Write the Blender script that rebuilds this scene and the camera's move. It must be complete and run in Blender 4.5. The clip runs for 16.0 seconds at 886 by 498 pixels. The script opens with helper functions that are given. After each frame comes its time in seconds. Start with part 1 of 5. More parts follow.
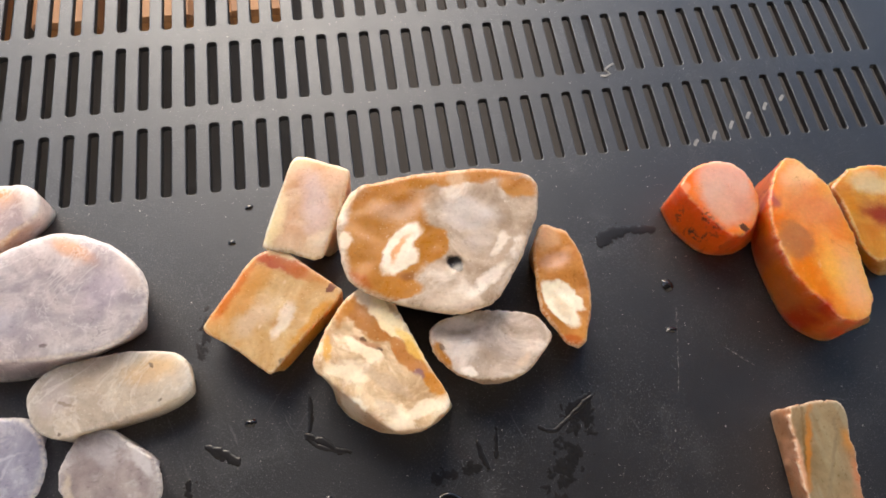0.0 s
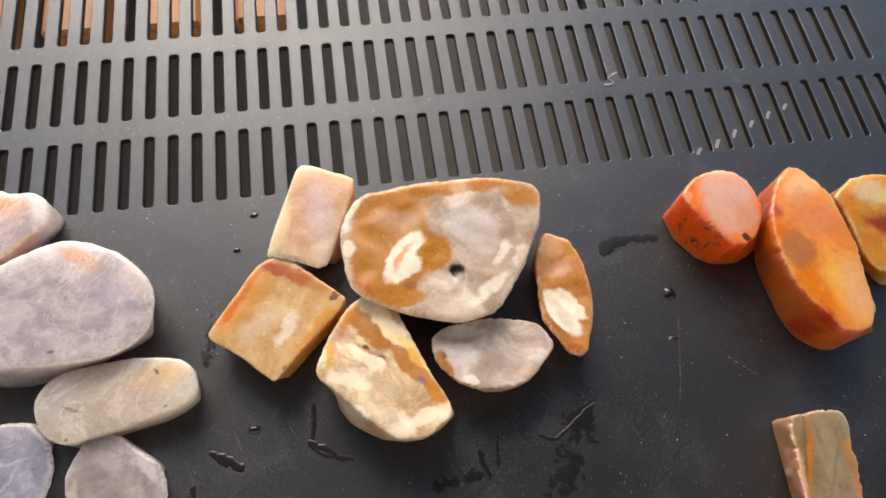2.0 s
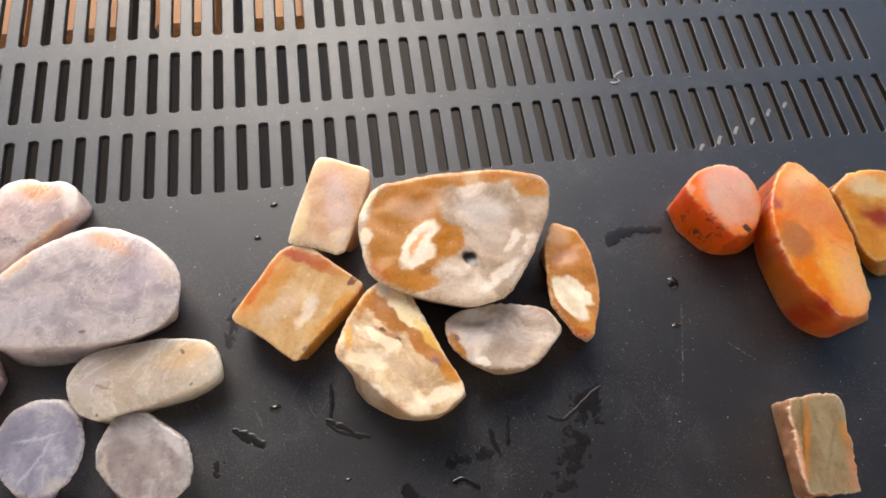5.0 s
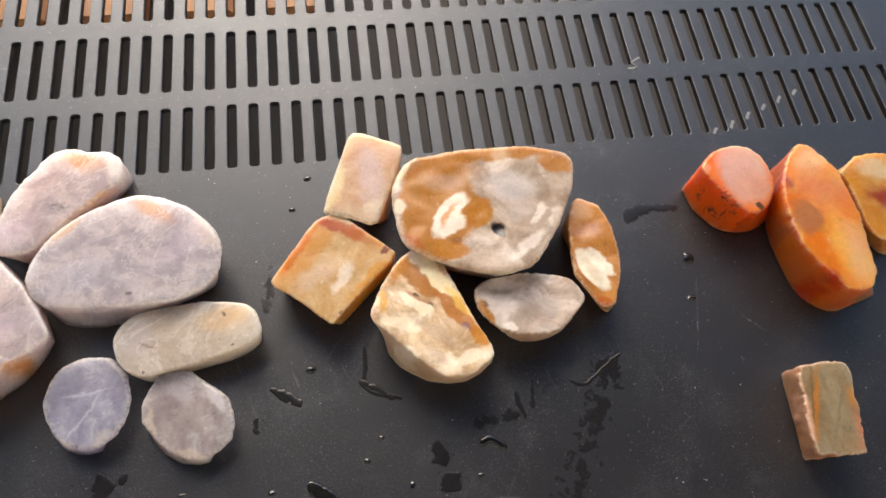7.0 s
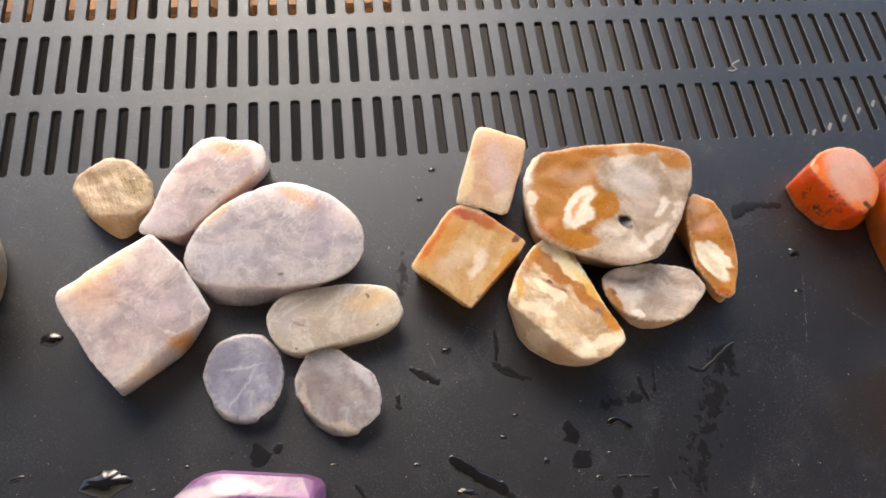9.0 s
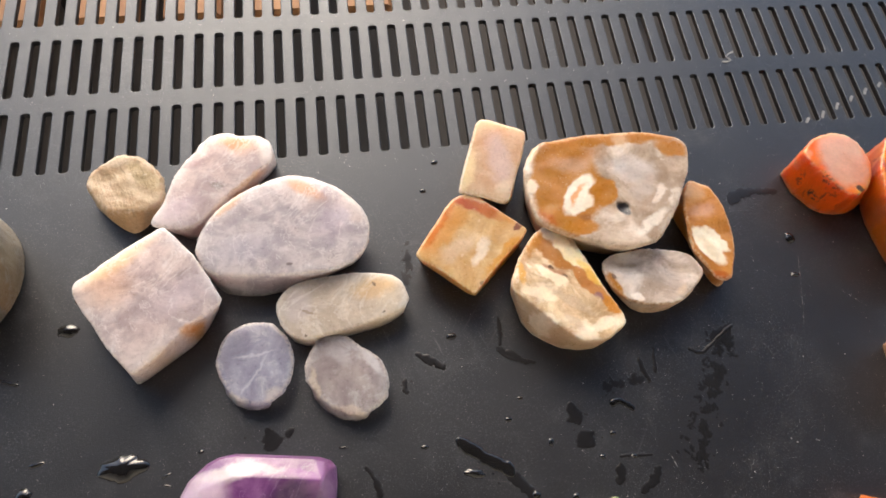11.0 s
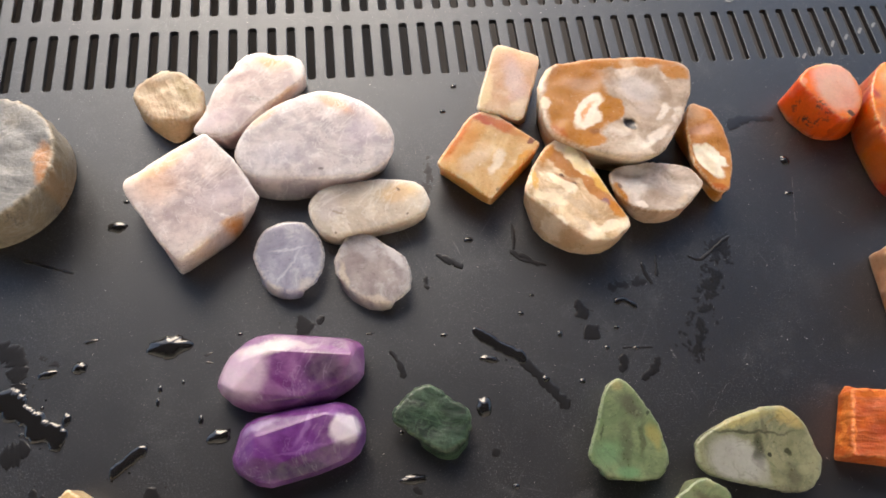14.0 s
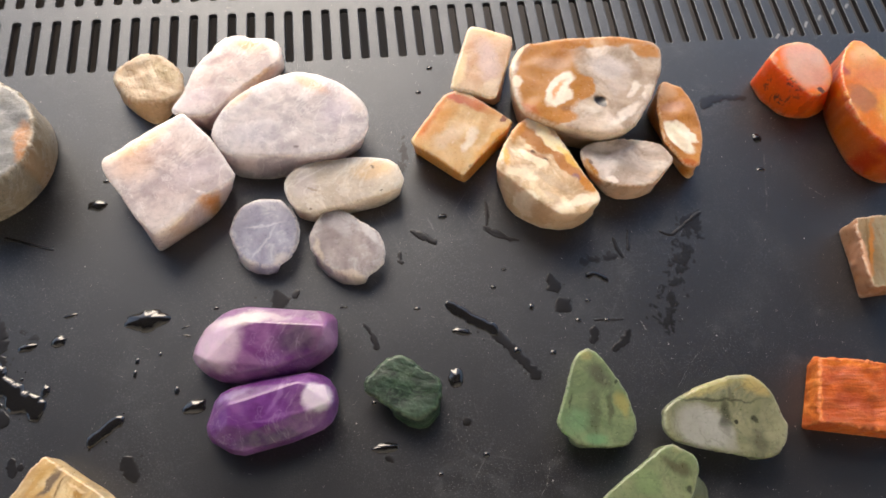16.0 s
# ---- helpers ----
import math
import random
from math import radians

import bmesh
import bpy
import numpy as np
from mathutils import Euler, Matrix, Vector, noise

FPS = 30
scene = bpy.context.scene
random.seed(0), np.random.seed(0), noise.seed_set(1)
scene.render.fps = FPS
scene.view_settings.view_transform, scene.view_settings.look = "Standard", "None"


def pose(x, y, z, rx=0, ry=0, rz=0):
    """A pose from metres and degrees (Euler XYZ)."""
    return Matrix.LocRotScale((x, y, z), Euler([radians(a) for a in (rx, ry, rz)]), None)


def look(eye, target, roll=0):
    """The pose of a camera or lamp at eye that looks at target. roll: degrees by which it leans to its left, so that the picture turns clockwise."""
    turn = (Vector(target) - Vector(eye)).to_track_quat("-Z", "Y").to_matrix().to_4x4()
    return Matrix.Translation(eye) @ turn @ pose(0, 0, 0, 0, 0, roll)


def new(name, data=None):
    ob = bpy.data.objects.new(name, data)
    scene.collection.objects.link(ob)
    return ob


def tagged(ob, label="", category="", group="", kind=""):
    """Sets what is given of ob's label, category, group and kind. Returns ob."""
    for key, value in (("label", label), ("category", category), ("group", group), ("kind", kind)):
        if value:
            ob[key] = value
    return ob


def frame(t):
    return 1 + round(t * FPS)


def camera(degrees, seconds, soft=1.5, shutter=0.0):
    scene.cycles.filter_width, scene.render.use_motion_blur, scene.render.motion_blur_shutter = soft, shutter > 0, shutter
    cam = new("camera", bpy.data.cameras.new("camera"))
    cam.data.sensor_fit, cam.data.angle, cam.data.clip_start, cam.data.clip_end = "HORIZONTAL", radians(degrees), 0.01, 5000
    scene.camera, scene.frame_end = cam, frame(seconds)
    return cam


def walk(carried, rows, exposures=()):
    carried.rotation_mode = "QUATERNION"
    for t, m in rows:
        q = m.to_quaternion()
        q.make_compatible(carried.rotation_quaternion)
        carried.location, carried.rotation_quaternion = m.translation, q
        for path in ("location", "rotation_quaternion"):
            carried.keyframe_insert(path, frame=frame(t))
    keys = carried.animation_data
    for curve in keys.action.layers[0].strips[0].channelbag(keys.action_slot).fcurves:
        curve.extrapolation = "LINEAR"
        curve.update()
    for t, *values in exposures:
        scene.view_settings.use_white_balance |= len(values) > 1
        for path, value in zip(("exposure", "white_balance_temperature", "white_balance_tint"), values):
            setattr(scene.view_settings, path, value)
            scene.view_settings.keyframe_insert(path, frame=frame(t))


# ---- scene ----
cam = camera(69.45, 16.0, soft=1.8)
PATH = [
    (0, (0.09383, -0.03718, 0.19635), (0.3449, 0.6824, -1.6527), 11.19),
    (0.5, (0.09395, -0.03573, 0.19460), (0.3467, 0.6843, -1.6541), 11.40),
    (1, (0.09479, -0.03541, 0.19635), (0.3356, 0.6897, -1.6520), 10.60),
    (1.5, (0.09525, -0.03661, 0.19730), (0.3307, 0.6954, -1.6490), 10.02),
    (2, (0.09496, -0.03623, 0.19849), (0.3272, 0.6940, -1.6489), 9.91),
    (2.5, (0.09530, -0.03884, 0.19773), (0.3145, 0.6857, -1.6535), 8.86),
    (3, (0.09377, -0.04210, 0.19839), (0.3099, 0.6939, -1.6486), 8.54),
    (3.5, (0.09028, -0.04000, 0.20097), (0.3110, 0.6967, -1.6453), 9.12),
    (3.7, (0.09050, -0.04162, 0.20086), (0.2985, 0.7095, -1.6410), 8.05),
    (5.8, (0.08724, -0.04456, 0.20604), (0.3253, 0.6779, -1.6437), 10.99),
    (6, (0.08607, -0.04518, 0.20533), (0.3217, 0.6711, -1.6471), 11.14),
    (6.5, (0.08230, -0.04936, 0.20608), (0.3318, 0.6748, -1.6414), 12.00),
    (7, (0.07607, -0.05471, 0.20864), (0.3245, 0.6884, -1.6315), 11.73),
    (7.5, (0.05072, -0.05394, 0.21057), (0.2752, 0.6858, -1.6340), 11.42),
    (8, (0.03177, -0.05241, 0.21088), (0.2752, 0.6766, -1.6355), 12.90),
    (8.5, (0.03229, -0.05241, 0.21343), (0.2828, 0.6802, -1.6306), 13.38),
    (9, (0.03117, -0.05602, 0.21454), (0.2715, 0.6772, -1.6306), 12.66),
    (11.3, (0.02928, -0.06381, 0.21955), (0.2566, 0.6899, -1.6190), 10.37),
    (11.5, (0.02823, -0.06393, 0.22146), (0.2491, 0.6917, -1.6171), 10.25),
    (12, (0.02308, -0.07168, 0.22142), (0.2377, 0.6685, -1.6241), 10.56),
    (12.5, (0.02224, -0.07920, 0.22315), (0.2411, 0.6447, -1.6283), 11.13),
    (13, (0.02310, -0.09107, 0.22275), (0.2412, 0.6365, -1.6274), 11.22),
    (13.5, (0.02220, -0.09822, 0.22356), (0.2378, 0.6364, -1.6241), 10.47),
    (14, (0.01942, -0.09917, 0.22235), (0.2393, 0.6339, -1.6254), 11.10),
    (14.5, (0.02288, -0.10246, 0.22225), (0.2385, 0.6308, -1.6260), 10.60),
    (15, (0.02473, -0.10410, 0.22250), (0.2354, 0.6325, -1.6250), 10.13),
    (15.5, (0.02765, -0.10858, 0.22230), (0.2383, 0.6317, -1.6237), 9.91),
    (16, (0.02942, -0.11156, 0.22294), (0.2380, 0.6329, -1.6216), 9.72),
]
walk(cam, [(t, look(eye, target, roll)) for t, eye, target, roll in PATH])

# ---- light ----
SUN_AZIMUTH, SUN_HEIGHT = -8.0, 34.0  # degrees from +y towards +x, and above the horizon
world = bpy.data.worlds.new("world")
scene.world = world
world.use_nodes = True
wn = world.node_tree.nodes
sky = wn.new("ShaderNodeTexSky")
sky.sky_type = "NISHITA"
sky.sun_disc = False
sky.sun_elevation = radians(SUN_HEIGHT)
sky.sun_rotation = radians(SUN_AZIMUTH)
sky.air_density, sky.dust_density, sky.ozone_density = 1.0, 2.0, 1.6
world.node_tree.links.new(sky.outputs[0], wn["Background"].inputs[0])
wn["Background"].inputs[1].default_value = 0.15
sun_data = bpy.data.lights.new("sun", "SUN")
sun_data.energy, sun_data.angle, sun_data.color = 2.0, radians(36.0), (1.0, 0.82, 0.64)
sun = new("sun", sun_data)
az, el = radians(SUN_AZIMUTH), radians(SUN_HEIGHT)
sun.matrix_world = look((math.sin(az) * math.cos(el), math.cos(az) * math.cos(el), math.sin(el)), (0, 0, 0))
scene.view_settings.exposure = 0.84

MM = 0.001


# ---- material helpers ----
class Nodes:
    """A small wrapper to write a node material line by line."""

    def __init__(self, name):
        self.mat = bpy.data.materials.new(name)
        self.mat.use_nodes = True
        self.tree = self.mat.node_tree
        self.out = self.tree.nodes["Principled BSDF"]
        self.where = self.add("ShaderNodeTexCoord").outputs["Object"]

    def add(self, kind, **values):
        node = self.tree.nodes.new(kind)
        return node

    def link(self, a, socket):
        if isinstance(a, bpy.types.NodeSocket):
            self.tree.links.new(a, socket)
        else:
            socket.default_value = a

    def noise(self, scale, detail=4.0, rough=0.55, at=None, distort=0.0):
        n = self.add("ShaderNodeTexNoise")
        self.link(self.where if at is None else at, n.inputs["Vector"])
        n.inputs["Scale"].default_value, n.inputs["Detail"].default_value = scale, detail
        n.inputs["Roughness"].default_value, n.inputs["Distortion"].default_value = rough, distort
        return n

    def ramp(self, value, low, high, to_low=0.0, to_high=1.0):
        n = self.add("ShaderNodeMapRange")
        n.interpolation_type = "SMOOTHSTEP"
        self.link(value, n.inputs[0])
        for i, v in enumerate((low, high, to_low, to_high)):
            self.link(v, n.inputs[i + 1])
        return n.outputs[0]

    def maths(self, op, a, b=0.0):
        n = self.add("ShaderNodeMath")
        n.operation = op
        self.link(a, n.inputs[0])
        self.link(b, n.inputs[1])
        return n.outputs[0]

    def vec(self, op, a, b):
        n = self.add("ShaderNodeVectorMath")
        n.operation = op
        self.link(a, n.inputs[0])
        self.link(b, n.inputs[1])
        return n.outputs["Value" if op == "LENGTH" else "Vector"]

    def mix(self, fac, a, b):
        n = self.add("ShaderNodeMix")
        n.data_type = "RGBA"
        self.link(fac, n.inputs[0])
        self.link((*a, 1.0) if isinstance(a, tuple) and len(a) == 3 else a, n.inputs[6])
        self.link((*b, 1.0) if isinstance(b, tuple) and len(b) == 3 else b, n.inputs[7])
        return n.outputs[2]

    def warped(self, scale, amount, detail=3.0):
        """The object's coordinates, shifted by noise of that scale by up to amount metres."""
        n = self.noise(scale, detail)
        shift = self.vec("SUBTRACT", n.outputs["Color"], (0.5, 0.5, 0.5))
        return self.vec("ADD", self.where, self.vec("MULTIPLY", shift, (2 * amount,) * 3))

    def spot(self, at, x, y, rx, ry, turn=0.0, soft=0.3):
        """1 inside an upright elliptic column at x, y (millimetres), 0 outside it."""
        m = self.add("ShaderNodeMapping")
        m.vector_type = "TEXTURE"
        self.link(at, m.inputs[0])
        m.inputs["Location"].default_value = (x * MM, y * MM, 0)
        m.inputs["Rotation"].default_value = (0, 0, radians(turn))
        m.inputs["Scale"].default_value = (rx * MM, ry * MM, 1e3)
        return self.ramp(self.vec("LENGTH", m.outputs[0], (0, 0, 0)), 1 - soft, 1 + soft, 1.0, 0.0)

    def bump(self, height, strength, distance):
        n = self.add("ShaderNodeBump")
        n.inputs["Strength"].default_value, n.inputs["Distance"].default_value = strength, distance
        self.link(height, n.inputs["Height"])
        self.tree.links.new(n.outputs[0], self.out.inputs["Normal"])

    def set(self, **values):
        for key, value in values.items():
            self.link(value, self.out.inputs[key.replace("_", " ")])
        return self.mat


def deepen(tone):
    mean = sum(tone) / 3
    return tuple(min(0.95, max(0.004, mean + 1.18 * (c - mean))) ** 1.27 for c in tone)


def stone_material(name, low, high, spots=(), veins=None, grain=180.0, glow=0.4, reach=4.0, tint=None, rough=0.34, warp=3.0,
                   specks=None, bands=None, fray=1.1, melt=0.48, relief=0.09, cloud=60.0, wear=0.45, chalk=(0.84, 0.77, 0.68), clear=0.0, mottle=None, side_tone=None):
    """Cut stone: clouded colour from low to high, coloured zones with wandering edges, veins, bands and specks."""
    s = Nodes(name)
    low, high, chalk = deepen(low), deepen(high), deepen(chalk)
    far = s.vec("ADD", s.warped(140.0, warp * MM, 8.0), s.vec("MULTIPLY", s.vec("SUBTRACT", s.noise(520.0, 4.0, 0.6).outputs["Color"], (0.5, 0.5, 0.5)), (fray * MM,) * 3))
    clouds = s.noise(cloud, 6.0, 0.62, distort=0.6)
    fine = s.noise(grain * 5, 5.0, 0.65)
    colour = s.mix(s.ramp(clouds.outputs[0], 0.36, 0.64), low, high)
    if bands:
        turn, period, tone, strength = bands
        m = s.add("ShaderNodeMapping")
        s.link(s.warped(40.0, 2.5 * MM), m.inputs[0])
        m.inputs["Rotation"].default_value = (0, 0, radians(turn))
        m.vector_type = "TEXTURE"
        m.inputs["Scale"].default_value = (1, 8, 3)
        lines = s.noise(1000.0 / period, 3.0, 0.5, m.outputs[0])
        colour = s.mix(s.maths("MULTIPLY", s.ramp(lines.outputs[0], 0.45, 0.62), strength), colour, tone)
    if mottle:
        tone, scale, low_cut, high_cut, strength, *busy = mottle
        v = s.noise(scale, 9.0 if busy else 6.0, busy[0] if busy else 0.6, distort=0.5)
        colour = s.mix(s.maths("MULTIPLY", s.ramp(v.outputs[0], low_cut, high_cut), strength), colour, tone)
    for tone, x, y, rx, ry, turn, soft, strength in spots:
        colour = s.mix(s.maths("MULTIPLY", s.spot(far, x, y, rx, ry, turn, melt * soft), strength), colour, deepen(tone))
    # another tone on faces that don't point upwards
    if side_tone:
        tone, strength = side_tone
        upright = s.add("ShaderNodeSeparateXYZ")
        s.link(s.add("ShaderNodeNewGeometry").outputs["Normal"], upright.inputs[0])
        steepness = s.maths("MULTIPLY", s.ramp(upright.outputs[2], 0.55, 0.9, 1.0, 0.0), s.ramp(clouds.outputs[0], 0.3, 0.6, 0.6 * strength, strength))
        colour = s.mix(steepness, colour, deepen(tone))
    if veins:
        tone, scale, width, strength = veins
        v = s.noise(scale, 5.0, 0.6, distort=1.2)
        line = s.ramp(s.maths("ABSOLUTE", s.maths("SUBTRACT", v.outputs[0], 0.5)), 0.0, width, 1.0, 0.0)
        colour = s.mix(s.maths("MULTIPLY", line, 0.45 * strength), colour, tone)
    if specks:
        tone, scale, cut, strength, *zone = specks
        v = s.noise(scale, 3.0, 0.5)
        patch = s.noise(scale * 0.18, 2.0, 0.5)
        dots = s.maths("MULTIPLY", s.ramp(v.outputs[0], cut, cut + 0.05), s.ramp(patch.outputs[0], 0.5, 0.58))
        if zone:
            dots = s.maths("MULTIPLY", dots, s.spot(far, *zone))
        colour = s.mix(s.maths("MULTIPLY", dots, strength), colour, tone)
    crack = s.noise(75.0, 4.0, 0.6, distort=0.8)
    hair = s.ramp(s.maths("ABSOLUTE", s.maths("SUBTRACT", crack.outputs[0], 0.47)), 0.002, 0.009, 1.0, 0.0)
    hair = s.maths("MULTIPLY", hair, s.ramp(s.noise(55.0, 3.0, 0.5, distort=0.3).outputs[0], 0.50, 0.62))
    colour = s.mix(s.maths("MULTIPLY", hair, 0.45), colour, tuple(0.45 * c for c in low))
    # crystal sparkle painted as tiny lighter flecks of colour
    glint = s.ramp(s.noise(1500.0, 2.0, 0.5).outputs[0], 0.66, 0.74)
    colour = s.mix(s.maths("MULTIPLY", glint, 0.35), colour, tuple(min(0.9, 1.6 * c + 0.05) for c in high))
    value = s.maths("MULTIPLY", s.ramp(fine.outputs[0], 0.25, 0.75, 0.93, 1.05), s.ramp(s.noise(420.0, 4.0, 0.7).outputs[0], 0.3, 0.7, 0.95, 1.04))
    shade = s.add("ShaderNodeMix")
    shade.data_type, shade.blend_type = "RGBA", "MULTIPLY"
    shade.inputs[0].default_value = 1.0
    s.link(colour, shade.inputs[6])
    s.link(value, shade.inputs[7])
    height = s.maths("ADD", fine.outputs[0], s.maths("MULTIPLY", clouds.outputs[0], 0.5))
    if bands:
        height = s.maths("ADD", height, s.maths("MULTIPLY", lines.outputs[0], 1.5))
    s.bump(height, relief, 0.5 * MM)
    geo = s.add("ShaderNodeNewGeometry")
    worn = s.maths("MULTIPLY", s.ramp(geo.outputs["Pointiness"], 0.505, 0.56), s.ramp(fine.outputs[0], 0.35, 0.6))
    worn = s.maths("MULTIPLY", worn, s.maths("SUBTRACT", 1.0, s.spot(s.where, 0, 0, 7, 7, 0, 0.3)))
    s.set(Base_Color=s.mix(s.maths("MULTIPLY", worn, wear), shade.outputs[2], chalk), Roughness=rough if clear else s.ramp(fine.outputs[0], 0.3, 0.7, rough - 0.08, rough + 0.1), IOR=1.54,
          Transmission_Weight=clear, Subsurface_Weight=glow, Subsurface_Scale=reach * MM, Subsurface_Radius=tint or (1.0, 0.7, 0.5))
    return s.mat


# ---- mesh helpers ----
def part(name, bm, material, parent=None, label="", smooth=True, closed=True):
    mesh = bpy.data.meshes.new(name)
    if closed:
        bmesh.ops.recalc_face_normals(bm, faces=bm.faces)
    bm.to_mesh(mesh)
    bm.free()
    mesh.materials.append(material)
    if smooth:
        mesh.polygons.foreach_set("use_smooth", [True] * len(mesh.polygons))
    ob = new(name, mesh)
    ob.parent = parent
    if label:
        tagged(ob, label)
    return ob


def reach_of(shape, count, soften):
    """How far a star-shaped outline lies from the origin at evenly spaced angles."""
    found = []
    for i in range(count):
        a = 2 * math.pi * i / count
        d = (math.cos(a), math.sin(a))
        best = 0.0
        for (x0, y0), (x1, y1) in zip(shape, shape[1:] + shape[:1]):
            ex, ey = x1 - x0, y1 - y0
            det = d[0] * ey - d[1] * ex
            if abs(det) > 1e-9:
                r, u = (x0 * ey - y0 * ex) / det, (x0 * d[1] - y0 * d[0]) / det
                if -1e-6 <= u <= 1 + 1e-6 and r > best:
                    best = r
        found.append(best)
    for _ in range(soften):
        found = [(found[i - 1] + 2 * found[i] + found[(i + 1) % count]) / 4 for i in range(count)]
    return found


def slab(name, material, outline, height, foot=(1.0, 0.0, 0.0), edge=0.35, dome=0.0, tilt=(0.0, 0.0), rough=0.2, chip=0.35,
         soften=20, grow=1.0, dimples=(), seed=0, bulge=0.0, chamfer=False, count=200, rings=22, clear=0.0):
    """A sawn stone, in millimetres: the outline of its top, its height, and its foot as (scale, dx, dy) or an outline of its own.
    edge: how far the top's rim is rounded; tilt: rise per millimetre along x and y; chip: how ragged the rim is."""
    cx = sum(p[0] for p in outline) / len(outline)
    cy = sum(p[1] for p in outline) / len(outline)
    outline = [(cx + (x - cx) * grow, cy + (y - cy) * grow) for x, y in outline]
    top = reach_of([(x - cx, y - cy) for x, y in outline], count, soften)
    if isinstance(foot, tuple):
        low = reach_of([((x - cx) * foot[0] + foot[1], (y - cy) * foot[0] + foot[2]) for x, y in outline], count, soften)
    else:
        low = reach_of(list(foot), count, soften)
    ways = [(math.cos(2 * math.pi * i / count), math.sin(2 * math.pi * i / count)) for i in range(count)]
    bm = bmesh.new()

    def lift(x, y, r):
        z = height + tilt[0] * x + tilt[1] * y + dome * (1 - r * r)
        z += rough * noise.noise((x * 0.14 + seed * 7.3, y * 0.14, seed)) + 0.3 * rough * noise.noise((x * 0.33, y * 0.33, seed * 3.1))
        for dx, dy, dr, depth in dimples:
            q = math.hypot(x - dx, y - dy) / dr
            if q < 1:
                z -= depth * (1 - q * q) ** 0.7
        return z

    def ring(share, make_z, reach_list):
        made = []
        for (wx, wy), r in zip(ways, reach_list):
            x, y = wx * r * share, wy * r * share
            made.append(bm.verts.new((x * MM, y * MM, make_z(x, y) * MM)))
        return made

    def ragged(k, f=1.0):
        return [r + f * chip * (noise.noise((wx * r * 0.45 + seed, wy * r * 0.45, k)) + 0.5 * noise.noise((wx * r * 1.2, wy * r * 1.2 + seed, k)) + 0.5 * min(0.0, noise.noise((wx * r * 2.1 + 9.0, wy * r * 2.1 + seed, k)) + 0.15))
                for r, (wx, wy) in zip(top, ways)]

    loops = []
    edge_line = ragged(5.0)
    side = 6
    loops.append(ring(1.0, lambda x, y: clear, [max(r - 0.5, 0.1) for r in low]))
    loops.append(ring(1.0, lambda x, y: clear + min(0.6, 0.2 * height), low))
    for k in range(1, side):
        f = k / side
        swell = 1 + bulge * math.sin(math.pi * f)
        line = [(a * (1 - f) + b * f) * swell + 0.8 * chip * noise.noise((wx * b * 0.3, wy * b * 0.3, f * 0.25 * height + seed))
                for a, b, (wx, wy) in zip(low, top, ways)]
        made = []
        for (wx, wy), r, rt in zip(ways, line, edge_line):
            x, y = wx * r, wy * r
            made.append(bm.verts.new((x * MM, y * MM, (lift(wx * rt, wy * rt, 1.0) - edge) * f * MM)))
        loops.append(made)
    loops.append(ring(1.0, lambda x, y: lift(x, y, 1.0) - edge, edge_line))
    loops.append(ring(1.0, lambda x, y: lift(x, y, 1.0) - (0.65 if chamfer else 0.28) * edge, [max(r - 0.35 * edge, 0.2) for r in edge_line]))
    inner = [max(r - edge, 0.2) for r in edge_line]
    for k in range(rings, 0, -1):
        share = k / rings
        loops.append(ring(share, lambda x, y: lift(x, y, share), inner))
    for a, b in zip(loops, loops[1:]):
        for i in range(count):
            j = (i + 1) % count
            bm.faces.new((a[i], a[j], b[j], b[i]))
    middle = bm.verts.new((0, 0, lift(0, 0, 0) * MM))
    last = loops[-1]
    for i in range(count):
        bm.faces.new((last[i], last[(i + 1) % count], middle))
    bm.faces.new(list(reversed(loops[0])))
    for e in bm.edges:
        if len(e.link_faces) == 2 and e.calc_face_angle() > 0.45:
            e.smooth = False
    ob = part(name, bm, material)
    ob.location = (cx * MM, cy * MM, 0)
    return ob


def faceted_stone(name, material, girdle, crown, waist, height):
    """A polished stone with flat facets, in millimetres: its widest outline at the height waist, and its crown, drawn round the middle of it."""
    cx = sum(p[0] for p in girdle) / len(girdle)
    cy = sum(p[1] for p in girdle) / len(girdle)
    bm = bmesh.new()
    for x, y in girdle:
        for share, z in ((0.90, 0.0), (1.0, waist * 0.55), (1.0, waist), (0.93, waist + 2.6)):
            bm.verts.new(((x - cx) * share * MM, (y - cy) * share * MM, z * MM))
    for i, (x, y) in enumerate(crown):
        bm.verts.new((x * MM, y * MM, (height - 1.0 * (i % 2)) * MM))
    made = bmesh.ops.convex_hull(bm, input=bm.verts[:])
    spare = list({v for v in made["geom_interior"] + made["geom_unused"] if isinstance(v, bmesh.types.BMVert)})
    bmesh.ops.delete(bm, geom=spare, context="VERTS")
    bmesh.ops.dissolve_limit(bm, angle_limit=0.09, verts=bm.verts[:], edges=bm.edges[:])
    bmesh.ops.bevel(bm, geom=bm.edges[:], offset=0.3 * MM, segments=1, affect="EDGES", clamp_overlap=True)
    bmesh.ops.triangulate(bm, faces=bm.faces[:])
    ob = part(name, bm, material, smooth=False)
    ob.location = (cx * MM, cy * MM, 0)
    return ob


